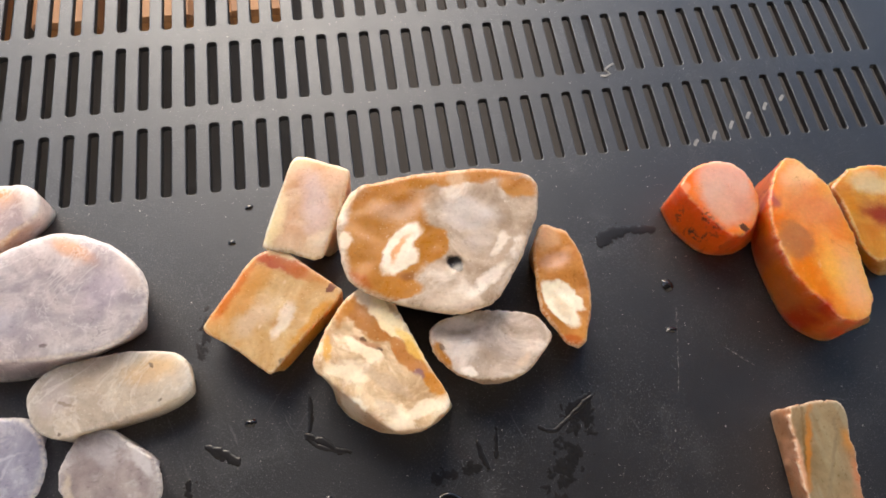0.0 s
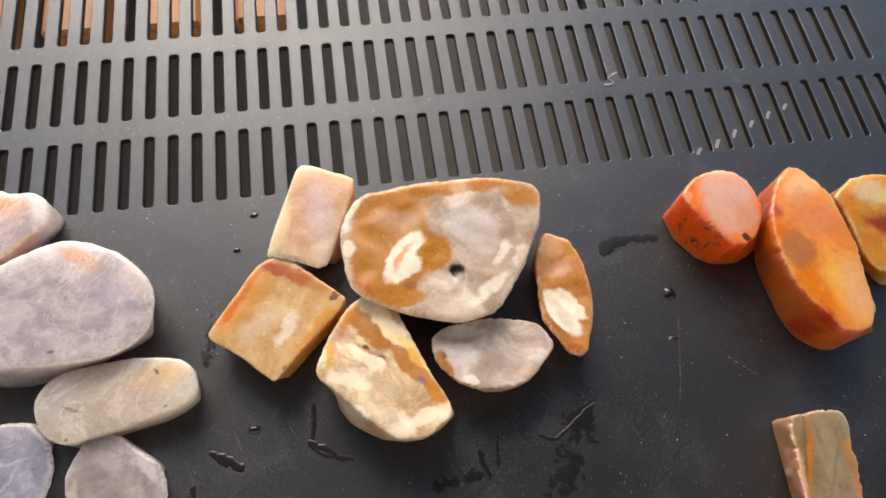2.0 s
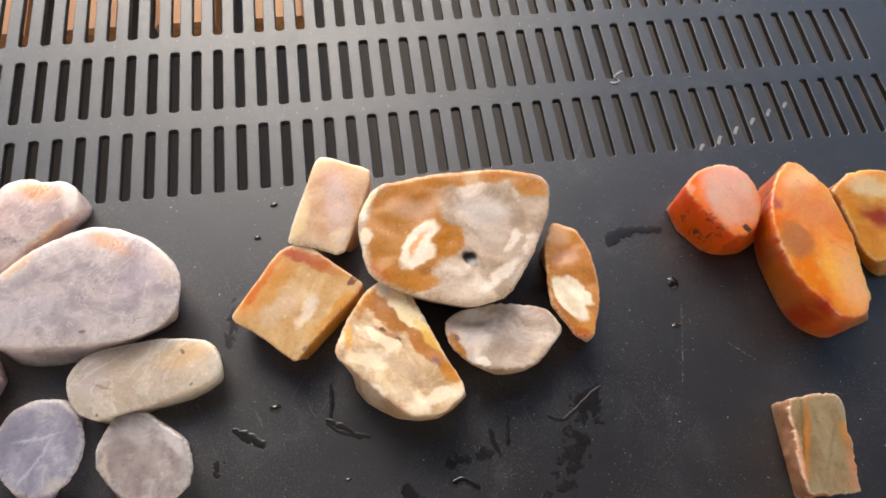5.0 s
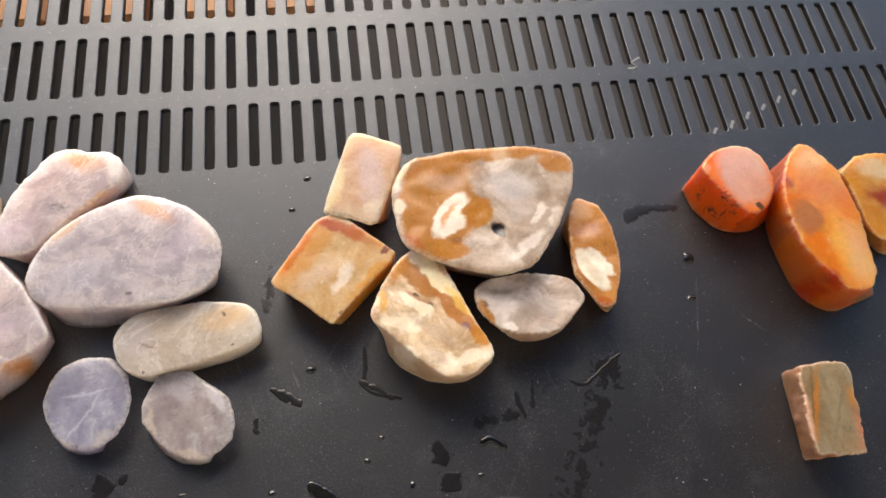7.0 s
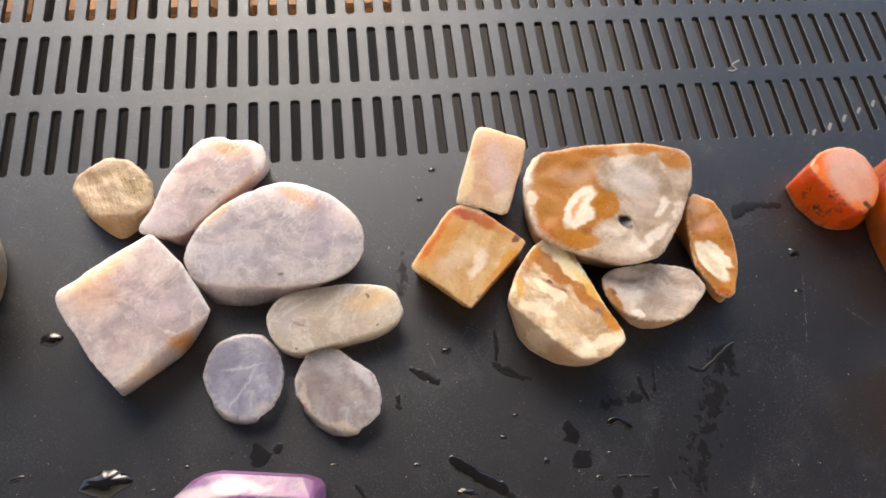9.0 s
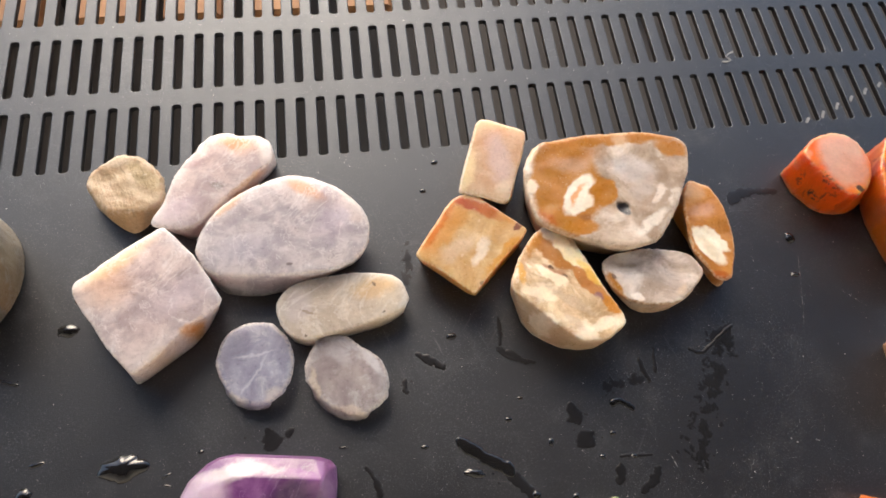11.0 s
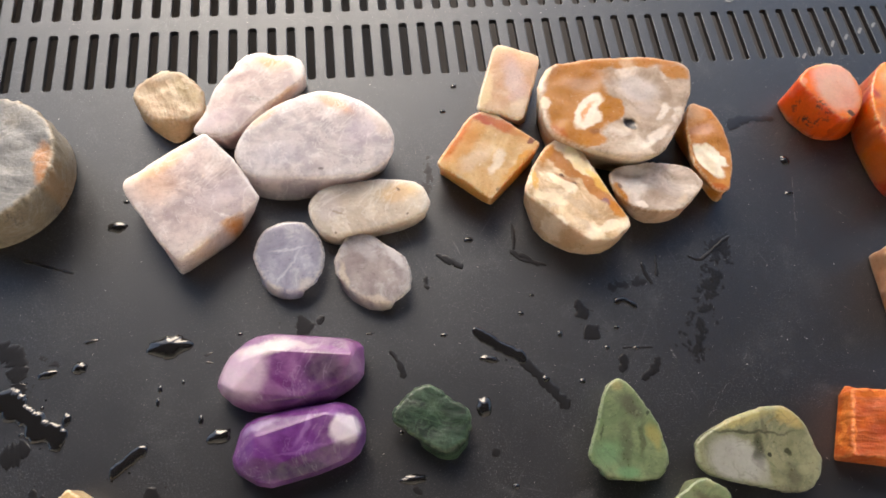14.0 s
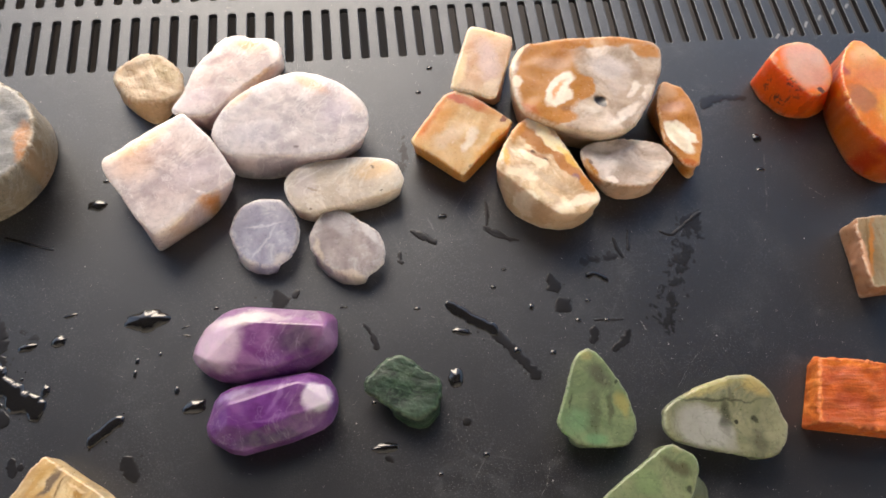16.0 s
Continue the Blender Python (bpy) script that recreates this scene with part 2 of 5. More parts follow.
# ---- the slotted panel ----
def panel_material():
    s = Nodes("dark_plastic")
    patchy = s.noise(14.0, 6.0, 0.65)
    smear = s.noise(55.0, 6.0, 0.7, distort=1.5)
    fine = s.noise(2800.0, 3.0, 0.6)
    dust = s.noise(2000.0, 3.0, 0.65)
    area = s.noise(24.0, 4.0, 0.6)
    colour = s.mix(s.ramp(patchy.outputs[0], 0.3, 0.7), (0.0056, 0.0046, 0.0052), (0.0088, 0.0074, 0.0082))
    film = s.maths("MULTIPLY", s.ramp(smear.outputs[0], 0.5, 0.68), s.ramp(area.outputs[0], 0.4, 0.65))
    colour = s.mix(s.maths("MULTIPLY", film, 0.9), colour, (0.026, 0.026, 0.027))
    dots = s.maths("MULTIPLY", s.ramp(dust.outputs[0], 0.56, 0.72), s.ramp(area.outputs[0], 0.34, 0.60))
    colour = s.mix(s.maths("MULTIPLY", dots, 0.8), colour, (0.20, 0.20, 0.20))
    for turn, scale, low in ((20, 700.0, 0.70), (-35, 500.0, 0.71), (75, 620.0, 0.71)):
        m = s.add("ShaderNodeMapping")
        s.link(s.warped(30.0, 1.5 * MM), m.inputs[0])
        m.inputs["Rotation"].default_value = (0, 0, radians(turn))
        m.vector_type = "TEXTURE"
        m.inputs["Scale"].default_value = (1, 33, 1)
        lines = s.noise(scale, 2.0, 0.5, m.outputs[0])
        scuffs = s.maths("MULTIPLY", s.ramp(lines.outputs[0], low, low + 0.04), s.ramp(area.outputs[0], 0.45, 0.65))
        colour = s.mix(s.maths("MULTIPLY", scuffs, 0.35), colour, (0.14, 0.14, 0.14))
    s.bump(s.maths("ADD", fine.outputs[0], s.maths("MULTIPLY", dust.outputs[0], 1.2)), 0.42, 0.2 * MM)
    gloss = s.maths("ADD", s.ramp(patchy.outputs[0], 0.3, 0.7, 0.38, 0.44), s.maths("MULTIPLY", film, 0.08))
    # the bluish specular tint puts the sky's blue into the panel's sheen
    return s.set(Base_Color=colour, Roughness=gloss, IOR=1.78, Specular_Tint=(0.85, 0.92, 1.0, 1.0))


PITCH, SLOT_W, SLOT_L, ROW_STEP, ROW_Y = 8.0, 3.3, 27.3, 35.0, 69.0
FIRST, LAST, ROWS_OF_SLOTS, THICK = -26, 38, 9, 2.2
PANEL_X0, PANEL_X1 = (FIRST - 1.5) * PITCH, (LAST + 2.5) * PITCH
PANEL_Y0, PANEL_Y1 = -260.0, ROW_Y + ROW_STEP * ROWS_OF_SLOTS + 14.0


def slotted_panel(material):
    bm = bmesh.new()
    cache = {}

    def vert(x, y, z):
        key = (round(x, 2), round(y, 2), round(z, 2))
        if key not in cache:
            cache[key] = bm.verts.new((x * MM, y * MM, z * MM))
        return cache[key]

    def quad(x0, y0, x1, y1, z):
        bm.faces.new((vert(x0, y0, z), vert(x1, y0, z), vert(x1, y1, z), vert(x0, y1, z)))

    def slot_loop(cx, y0, y1, grow, z):
        w, r, pts = SLOT_W / 2 + grow, 1.0 + grow, []
        for qx, qy, a0 in ((cx + w - r, y1 + grow - r, 0), (cx - w + r, y1 + grow - r, 90), (cx - w + r, y0 - grow + r, 180), (cx + w - r, y0 - grow + r, 270)):
            for k in range(4):
                a = radians(a0 + 30 * k)
                pts.append(bm.verts.new(((qx + r * math.cos(a)) * MM, (qy + r * math.sin(a)) * MM, z * MM)))
        return pts

    half_gap = (ROW_STEP - SLOT_L) / 2
    for row in range(ROWS_OF_SLOTS):
        y0 = ROW_Y + row * ROW_STEP
        y1 = y0 + SLOT_L
        b0, b1 = y0 - half_gap, y1 + half_gap
        for k in range(FIRST, LAST + 1):
            cx = k * PITCH
            x0, x1 = cx - PITCH / 2, cx + PITCH / 2
            loops = [slot_loop(cx, y0, y1, 0.35, 0.0), slot_loop(cx, y0, y1, 0.1, -0.12), slot_loop(cx, y0, y1, 0.0, -0.4), slot_loop(cx, y0, y1, -0.1, -THICK)]
            for a, b in zip(loops, loops[1:]):
                for i in range(16):
                    j = (i + 1) % 16
                    bm.faces.new((a[i], a[j], b[j], b[i]))
            for loop, z in ((loops[0], 0.0), (loops[-1], -THICK)):
                c = [vert(x1, b1, z), vert(x0, b1, z), vert(x0, b0, z), vert(x1, b0, z)]
                for q in range(4):
                    bm.faces.new([c[q]] + loop[4 * q:4 * q + 4])
                    bm.faces.new((c[q], loop[4 * q + 3], loop[(4 * q + 4) % 16], c[(q + 1) % 4]))
    ys = [ROW_Y - half_gap + row * ROW_STEP for row in range(ROWS_OF_SLOTS + 1)]
    xl, xr = (FIRST - 0.5) * PITCH, (LAST + 0.5) * PITCH
    for z in (0.0, -THICK):
        for k in range(FIRST, LAST + 1):
            quad(k * PITCH - PITCH / 2, PANEL_Y0, k * PITCH + PITCH / 2, ys[0], z)
            quad(k * PITCH - PITCH / 2, ys[-1], k * PITCH + PITCH / 2, PANEL_Y1, z)
        for a, b in zip([PANEL_Y0] + ys, ys + [PANEL_Y1]):
            quad(PANEL_X0, a, xl, b, z)
            quad(xr, a, PANEL_X1, b, z)
    rim = [e for e in bm.edges if len(e.link_faces) == 1]
    upper = [e for e in rim if all(v.co.z > -0.0001 for v in e.verts)]
    for e in upper:
        a, b = e.verts
        bm.faces.new((a, b, vert(b.co.x / MM, b.co.y / MM, -THICK), vert(a.co.x / MM, a.co.y / MM, -THICK)))
    return part("slotted_panel", bm, material, smooth=False)


plastic = panel_material()
panel = tagged(slotted_panel(plastic), "dark grey plastic shelf panel with rows of ventilation slots", "shelf panel")


# ---- the wooden deck far below, seen through the slots ----
def deck_material():
    s = Nodes("deck_wood")
    m = s.add("ShaderNodeMapping")
    s.link(s.where, m.inputs[0])
    m.inputs["Scale"].default_value = (1, 0.06, 1)
    streak = s.noise(90.0, 5.0, 0.6, m.outputs[0])
    info = s.add("ShaderNodeObjectInfo")
    colour = s.mix(s.ramp(streak.outputs[0], 0.3, 0.7), (0.33, 0.14, 0.045), (0.52, 0.26, 0.10))
    colour = s.mix(s.maths("MULTIPLY", info.outputs["Random"], 0.4), colour, (0.28, 0.11, 0.04))
    s.bump(streak.outputs[0], 0.4, 0.002)
    return s.set(Base_Color=colour, Roughness=0.6)


DECK_Z, BOARD, GROUND_Z = -0.15, 0.062, -0.26
deck_wood = deck_material()
deck = new("deck")
tagged(deck, "orange-brown slatted wooden boards below the shelf", "deck", kind="structure")
bm = bmesh.new()
bmesh.ops.create_cube(bm, size=1.0, matrix=Matrix.Diagonal((0.040, 1.2, 0.022, 1)))
bmesh.ops.bevel(bm, geom=bm.edges[:], offset=0.003, segments=1, affect="EDGES")
for x in (-0.56, 0.08):
    cross = bmesh.new()
    bmesh.ops.create_cube(cross, size=1.0, matrix=Matrix.Translation((-0.25, 0.55 + x, 0)) @ Matrix.Diagonal((0.56, 0.05, 0.088, 1)))
    if x > 0:
        part("bearer", cross, deck_wood, deck, smooth=False).location = (0, 0.25, GROUND_Z + 0.044)
    else:
        part("bearer", cross, deck_wood, deck, smooth=False).location = (0, 0.54, GROUND_Z + 0.044)
first_board = part("plank", bm, deck_wood, deck, smooth=False)
boards = [first_board]
for k in range(1, 11):
    ob = new("plank", first_board.data)
    ob.parent = deck
    boards.append(ob)
for k, ob in enumerate(boards):
    ob.location = ((k - 9.3) * BOARD, 0.882, DECK_Z - 0.011)
ground_nodes = Nodes("dusty_soil")
soil = ground_nodes.noise(12.0, 6.0, 0.6)
soil_mat = ground_nodes.set(Base_Color=ground_nodes.mix(soil.outputs[0], (0.034, 0.030, 0.027), (0.058, 0.052, 0.046)), Roughness=0.9)
bm = bmesh.new()
bmesh.ops.create_grid(bm, x_segments=2, y_segments=2, size=400.0)
ground = part("ground", bm, soil_mat, smooth=False)
ground.location = (0, 0, GROUND_Z)
tagged(ground, "bare dusty brown ground under the shelf", "ground", kind="structure")
bm = bmesh.new()
for lx in (PANEL_X0 + 12, PANEL_X1 - 12):
    for ly in (PANEL_Y0 + 12, PANEL_Y1 - 12):
        leg_h = -GROUND_Z - THICK * MM
        bmesh.ops.create_cone(bm, cap_ends=True, segments=20, radius1=0.009, radius2=0.009, depth=leg_h,
                              matrix=Matrix.Translation((lx * MM, ly * MM, GROUND_Z + leg_h / 2)))
        part("leg", bm, plastic, panel)
        bm = bmesh.new()
bm.free()

# ---- unseen wall behind and dark slab above, added to shape light and reflections ----
def plaster_material():
    s = Nodes("plaster")
    n = s.noise(3.0, 6.0, 0.6)
    g = s.noise(120.0, 4.0, 0.6)
    s.bump(g.outputs[0], 0.3, 0.002)
    return s.set(Base_Color=s.mix(n.outputs[0], (0.70, 0.65, 0.58), (0.80, 0.76, 0.70)), Roughness=0.85)


plaster = plaster_material()
stain_nodes = Nodes("dark_stained_wood")
stain = stain_nodes.set(Base_Color=stain_nodes.mix(stain_nodes.noise(9.0, 6.0).outputs[0], (0.03, 0.022, 0.016), (0.07, 0.05, 0.036)), Roughness=0.7)
# pale wall fills the stones' near sides; dark slab blocks the sky overhead
for name, size, place, label in (
        ("wall_south", (9.0, 0.2, 2.9), (0, -1.6, GROUND_Z + 1.45), "unseen pale wall added to bounce light onto the stones"),
        ("ceiling", (9.0, 3.1, 0.12), (0, -0.28, GROUND_Z + 2.96), "unseen dark slab overhead, added to darken the panel's reflections")):
    bm = bmesh.new()
    bmesh.ops.create_cube(bm, size=1.0, matrix=Matrix.Diagonal((*size, 1)))
    ob = part(name, bm, stain if name == "ceiling" else plaster, smooth=False)
    ob.location = place
    tagged(ob, label, name.split("_")[0], kind="structure")

# ---- stone materials ----
OCHRE = (0.47, 0.245, 0.03)


def stone(name, label, category, group, ob):
    ob.name = name
    tagged(ob, label, category, group)
    return ob


PALE, BROWN, RED, GREEN, VIOLET = "pale quartz stones", "cream and brown stones", "red stones", "green stones", "purple stones"
# ---- pale quartz stones ----
stone("pebble_slice", "rough beige rounded stone slice lying on the dark panel", "stone", PALE, slab("s", stone_material(
    "beige_stone", (0.50, 0.38, 0.26), (0.68, 0.58, 0.44), veins=((0.40, 0.30, 0.17), 170.0, 0.06, 0.6), bands=(20, 2.2, (0.46, 0.34, 0.2), 0.4), glow=0.3, relief=0.7, spots=[
        ((0.42, 0.34, 0.18), 7, 1.5, 8.5, 3, -43, 0.8, 0.6),
        ((0.74, 0.66, 0.54), -4.5, 8.5, 5, 2, -3, 0.8, 0.7),
        ((0.66, 0.50, 0.34), 0, -13, 10.5, 2.5, -14, 0.7, 0.6)]),
    [(-67, 57.5), (-66.5, 60.5), (-65, 63.5), (-61.5, 66), (-58, 68.5), (-54.5, 69.5), (-49.5, 68), (-46.5, 66), (-43, 62), (-40.5, 58), (-40, 52.5), (-40.5, 48.5), (-44.5, 46), (-52, 45), (-58.5, 46), (-62.5, 49.5), (-65, 53.5)],
    10, [(-13, 0), (-11.5, -5.5), (-7.5, -10), (-3, -14), (1, -16.5), (4, -15.5), (6.5, -13), (10, -5.5), (7, 8), (4, 10), (-0.5, 11.5), (-4, 10.5), (-11, 5.5), (-12.5, 2.5)], edge=1.4, rough=0.9, chip=0.5, soften=6, seed=1, bulge=0.03))
stone("quartz_slab", "long pale pink quartz slab with a brown stain", "stone", PALE, slab("s", stone_material(
    "pink_quartz_stained", (0.47, 0.40, 0.40), (0.66, 0.58, 0.56), mottle=((0.76, 0.72, 0.72), 150.0, 0.50, 0.74, 0.45, 0.72), glow=1.0, reach=30.0, tint=(1.0, 0.88, 0.82), veins=((0.80, 0.76, 0.75), 38.0, 0.012, 0.7), rough=0.34, melt=0.75, cloud=95.0, spots=[
        ((0.50, 0.28, 0.16), 6.5, 12.5, 3, 2, -21, 0.7, 0.75),
        ((0.62, 0.40, 0.24), 6.5, 13, 7.5, 3, -26, 0.9, 0.55),
        ((0.58, 0.38, 0.22), 11.5, -3.5, 7, 1.5, 37, 0.8, 0.7),
        ((0.24, 0.21, 0.20), 1, -4, 3, 1, -9, 0.8, 0.75),
        ((0.64, 0.54, 0.59), -12.5, -12.5, 7, 4.5, 36, 0.9, 0.5),
        ((0.30, 0.24, 0.2), -9, -21, 2.5, 1, 20, 0.9, 0.6),
        ((0.80, 0.74, 0.70), 17, 9, 4.5, 2.5, -64, 0.9, 0.7)]),
    [(-44, 38.5), (-43, 41.5), (-40, 45.5), (-38.5, 50.5), (-36, 58), (-33, 63), (-29.5, 66.5), (-27.5, 70), (-24.5, 73), (-20, 74), (-16, 74), (-13.5, 72.5), (-10.5, 72), (-7.5, 72.5), (-4, 70.5), (-2, 68), (-1.5, 64.5), (-2, 61), (-5, 58.5), (-8, 56), (-11.5, 52.5), (-15.5, 50), (-20, 46), (-24, 41.5), (-27.5, 38), (-31.5, 36), (-35.5, 36.5), (-39.5, 37.5)],
    12, [(-18, -15.5), (-13.5, -18), (-10, -20), (-0.5, -12.5), (19.5, 7.5), (20, 10.5), (17.5, 13.5), (14, 15.5), (5.5, 17), (2, 17), (-2.5, 16), (-5.5, 13), (-11, 6), (-14, 1)], edge=0.7, soften=3, chip=0.3, seed=2))
stone("quartz_slab", "large oval lilac-grey quartz slab with chalky edge", "stone", PALE, slab("s", stone_material(
    "lilac_quartz", (0.41, 0.38, 0.40), (0.60, 0.56, 0.56), mottle=((0.76, 0.72, 0.72), 150.0, 0.50, 0.74, 0.45, 0.72), glow=1.0, reach=30.0, tint=(1.0, 0.88, 0.82), veins=((0.80, 0.76, 0.75), 38.0, 0.012, 0.7), rough=0.34, melt=0.75, cloud=95.0, spots=[
        ((0.62, 0.38, 0.22), 7, 14.5, 6.5, 2, -39, 0.9, 0.6),
        ((0.66, 0.44, 0.30), -20.5, 10, 6.5, 2, 37, 0.9, 0.75),
        ((0.72, 0.62, 0.54), 24.5, 5, 7, 3, -59, 0.9, 0.5),
        ((0.54, 0.49, 0.56), 17, 1, 7.5, 5, 40, 1.0, 0.4),
        ((0.50, 0.49, 0.55), -14.5, -6.5, 9.5, 5, 11, 1.0, 0.4),
        ((0.20, 0.17, 0.17), 1.5, -13.5, 1, 0.5, 34, 0.6, 0.8)]),
    [(-28.5, 27.5), (-27.5, 31.5), (-26, 35.5), (-23, 40), (-19, 44), (-13.5, 48), (-8, 50.5), (-2.5, 52.5), (3, 54), (7, 53.5), (12.5, 52), (16.5, 50), (21, 47.5), (25, 43.5), (28.5, 39.5), (30.5, 35.5), (31, 31), (30.5, 26), (29, 22.5), (25.5, 19), (21, 17), (14.5, 15.5), (7.5, 15.5), (0.5, 15.5), (-8, 16), (-16, 17), (-22, 18), (-25.5, 20.5), (-27.5, 24.5)],
    13, [(-29.5, -9), (-26.5, -14), (-22.5, -18), (-16, -19.5), (-9.5, -20), (-2, -19), (10, -15.5), (20, -12), (25, -9), (22.5, 10), (18.5, 14), (14, 16.5), (10, 18), (5, 19.5), (1, 20), (-4.5, 18.5), (-9.5, 17), (-15, 14.5), (-20.5, 10.5), (-24, 6.5), (-27, 2)], edge=0.8, soften=3, chip=0.3, seed=3))
stone("quartz_block", "square pale pink quartz slab with golden corner", "stone", PALE, slab("s", stone_material(
    "pink_quartz", (0.46, 0.40, 0.40), (0.66, 0.59, 0.57), mottle=((0.76, 0.72, 0.72), 150.0, 0.50, 0.74, 0.45, 0.72), glow=1.0, reach=30.0, tint=(1.0, 0.88, 0.82), veins=((0.80, 0.76, 0.75), 38.0, 0.012, 0.7), rough=0.34, melt=0.75, cloud=95.0, spots=[
        ((0.74, 0.54, 0.34), -11, 12.5, 12, 3, 35, 1.0, 0.65),
        ((0.56, 0.30, 0.07), 16.5, -11.5, 4.5, 2, 26, 0.8, 0.85),
        ((0.66, 0.48, 0.34), -11.5, 4, 7.5, 5.5, 22, 1.0, 0.4),
        ((0.30, 0.26, 0.26), 10.5, 7, 2, 1.5, 16, 0.9, 0.5),
        ((0.58, 0.53, 0.58), 10.5, -1, 9.5, 5, 24, 1.0, 0.4),
        ((0.66, 0.52, 0.38), 8, -20.5, 8.5, 2.5, 26, 0.8, 0.6)]),
    [(-66.5, 18), (-65.5, 19.5), (-62, 21.5), (-55.5, 26.5), (-48, 31.5), (-42, 35), (-39, 37), (-37.5, 36), (-34, 32), (-28.5, 25.5), (-23.5, 17.5), (-20.5, 11.5), (-19, 8.5), (-20.5, 6.5), (-25.5, 3), (-30.5, 0.5), (-35, -4.5), (-39.5, -9), (-45, -13), (-46.5, -13), (-50, -9), (-54.5, -3.5), (-59, 4), (-63.5, 10.5), (-66, 15)],
    14, [(-22.5, 5.5), (-22, 2.5), (-20, -1.5), (-7.5, -23.5), (-5.5, -26), (-3.5, -25), (-0.5, -23), (11.5, -15), (14.5, -12), (17.5, -7.5), (20, -2), (14, 13), (9, 19), (5.5, 23), (4, 24), (-5, 18.5), (-12, 14), (-21.5, 7)], edge=0.6, soften=1, chip=0.25, seed=4))
stone("quartz_slab", "small elongated cream quartz slab with tapered end", "stone", PALE, slab("s", stone_material(
    "cream_quartz", (0.51, 0.45, 0.39), (0.66, 0.59, 0.51), mottle=((0.78, 0.73, 0.66), 150.0, 0.50, 0.74, 0.45, 0.72), glow=1.0, reach=26.0, tint=(1.0, 0.85, 0.75), veins=((0.86, 0.82, 0.78), 45.0, 0.03, 0.6), spots=[
        ((0.74, 0.56, 0.36), 12, 4, 7.5, 3.5, 0, 1.0, 0.5),
        ((0.16, 0.12, 0.09), 12.5, 5, 1, 0.5, -61, 0.6, 0.8),
        ((0.16, 0.12, 0.09), -10.5, -10, 0.5, 0.5, -33, 0.6, 0.8),
        ((0.16, 0.12, 0.09), 15, -5.5, 0.5, 0.5, 16, 0.6, 0.8),
        ((0.58, 0.54, 0.55), -13, -0.5, 4.5, 4.5, 10, 1.0, 0.5),
        ((0.30, 0.24, 0.18), -10, -2.5, 2.5, 0.5, -28, 0.9, 0.6)]),
    [(-2.5, 4.5), (-2.5, 7), (-1.5, 9.5), (1.5, 12.5), (5, 14), (10, 15), (16.5, 15.5), (24, 16), (31.5, 15), (36.5, 14), (40, 12), (41.5, 8.5), (42.5, 4.5), (40.5, 1.5), (35.5, -0.5), (29, -2), (21.5, -4), (14.5, -5), (9, -6), (5, -6), (1, -3.5), (-1.5, 0)],
    9, [(-19, 4), (-18, -7), (-16, -10), (-11.5, -12), (-7.5, -11.5), (13, -8), (18.5, -6), (23, -3), (21.5, 6), (18, 8), (13, 9), (6, 10), (-1.5, 9.5), (-8, 9), (-12.5, 8), (-16, 6.5)], edge=0.8, soften=3, chip=0.25, seed=5))
stone("quartz_disc", "small round bluish grey quartz disc", "stone", PALE, slab("s", stone_material(
    "blue_grey_quartz", (0.32, 0.32, 0.39), (0.46, 0.46, 0.53), mottle=((0.68, 0.68, 0.71), 140.0, 0.48, 0.72, 0.5, 0.74), glow=1.0, reach=24.0, tint=(1.0, 0.95, 0.95), spots=[
        ((0.80, 0.80, 0.84), -0.5, 1, 6, 0.5, 6, 1.0, 0.35),
        ((0.80, 0.80, 0.84), -0.5, -5.5, 7, 0.5, 54, 1.0, 0.3),
        ((0.66, 0.62, 0.58), -6.5, -13, 3.5, 1.5, -39, 0.9, 0.6),
        ((0.64, 0.60, 0.56), 5.5, -12.5, 3, 1.5, 29, 0.9, 0.6)]),
    [(-23, -10), (-22, -6), (-20.5, -2), (-18.5, 0), (-15.5, 1.5), (-11, 2.5), (-7, 2), (-4, 1.5), (-2, -1), (0.5, -4), (2, -8), (2.5, -12.5), (1.5, -17.5), (-1, -22), (-5.5, -25), (-10.5, -25.5), (-15.5, -23.5), (-19.5, -19.5), (-22, -14.5)],
    6, [(-12.5, -0.5), (-10.5, -10), (-7.5, -14), (-3.5, -16), (0, -16.5), (3.5, -16), (10, 5.5), (6, 11), (3, 11.5), (-1, 12), (-5.5, 11), (-8, 9.5), (-10, 7.5), (-11.5, 3.5)], edge=1.0, soften=2, chip=0.35, seed=6))
stone("quartz_disc", "small round cloudy grey quartz disc", "stone", PALE, slab("s", stone_material(
    "grey_quartz", (0.35, 0.31, 0.31), (0.49, 0.45, 0.44), mottle=((0.68, 0.68, 0.71), 140.0, 0.48, 0.72, 0.5, 0.74), glow=1.0, reach=24.0, tint=(1.0, 0.95, 0.95), spots=[
        ((0.70, 0.69, 0.70), 8, 2.5, 5.5, 1.5, -52, 0.9, 0.6),
        ((0.66, 0.58, 0.48), -10.5, -3, 5.5, 1, -78, 0.9, 0.6),
        ((0.68, 0.60, 0.52), 1, -13.5, 7, 1.5, -19, 0.9, 0.6),
        ((0.60, 0.58, 0.60), -2.5, 6, 4.5, 2.5, -33, 1.0, 0.5)]),
    [(5.5, -14.5), (7, -10.5), (9, -7.5), (11, -4.5), (15, -4), (20, -5.5), (24, -9), (28, -12), (31, -15), (32.5, -19), (33, -23), (32, -27.5), (28.5, -30.5), (24, -32.5), (19, -31.5), (13.5, -28.5), (9.5, -24.5), (6, -19.5)],
    6, [(-13.5, 3), (-11.5, -6.5), (-8, -11), (-3, -14.5), (2, -15.5), (5.5, -15), (11.5, 2.5), (8.5, 5.5), (0.5, 12), (-4, 13.5), (-8, 13), (-10, 10), (-12, 7)], edge=1.0, soften=2, chip=0.35, seed=7))

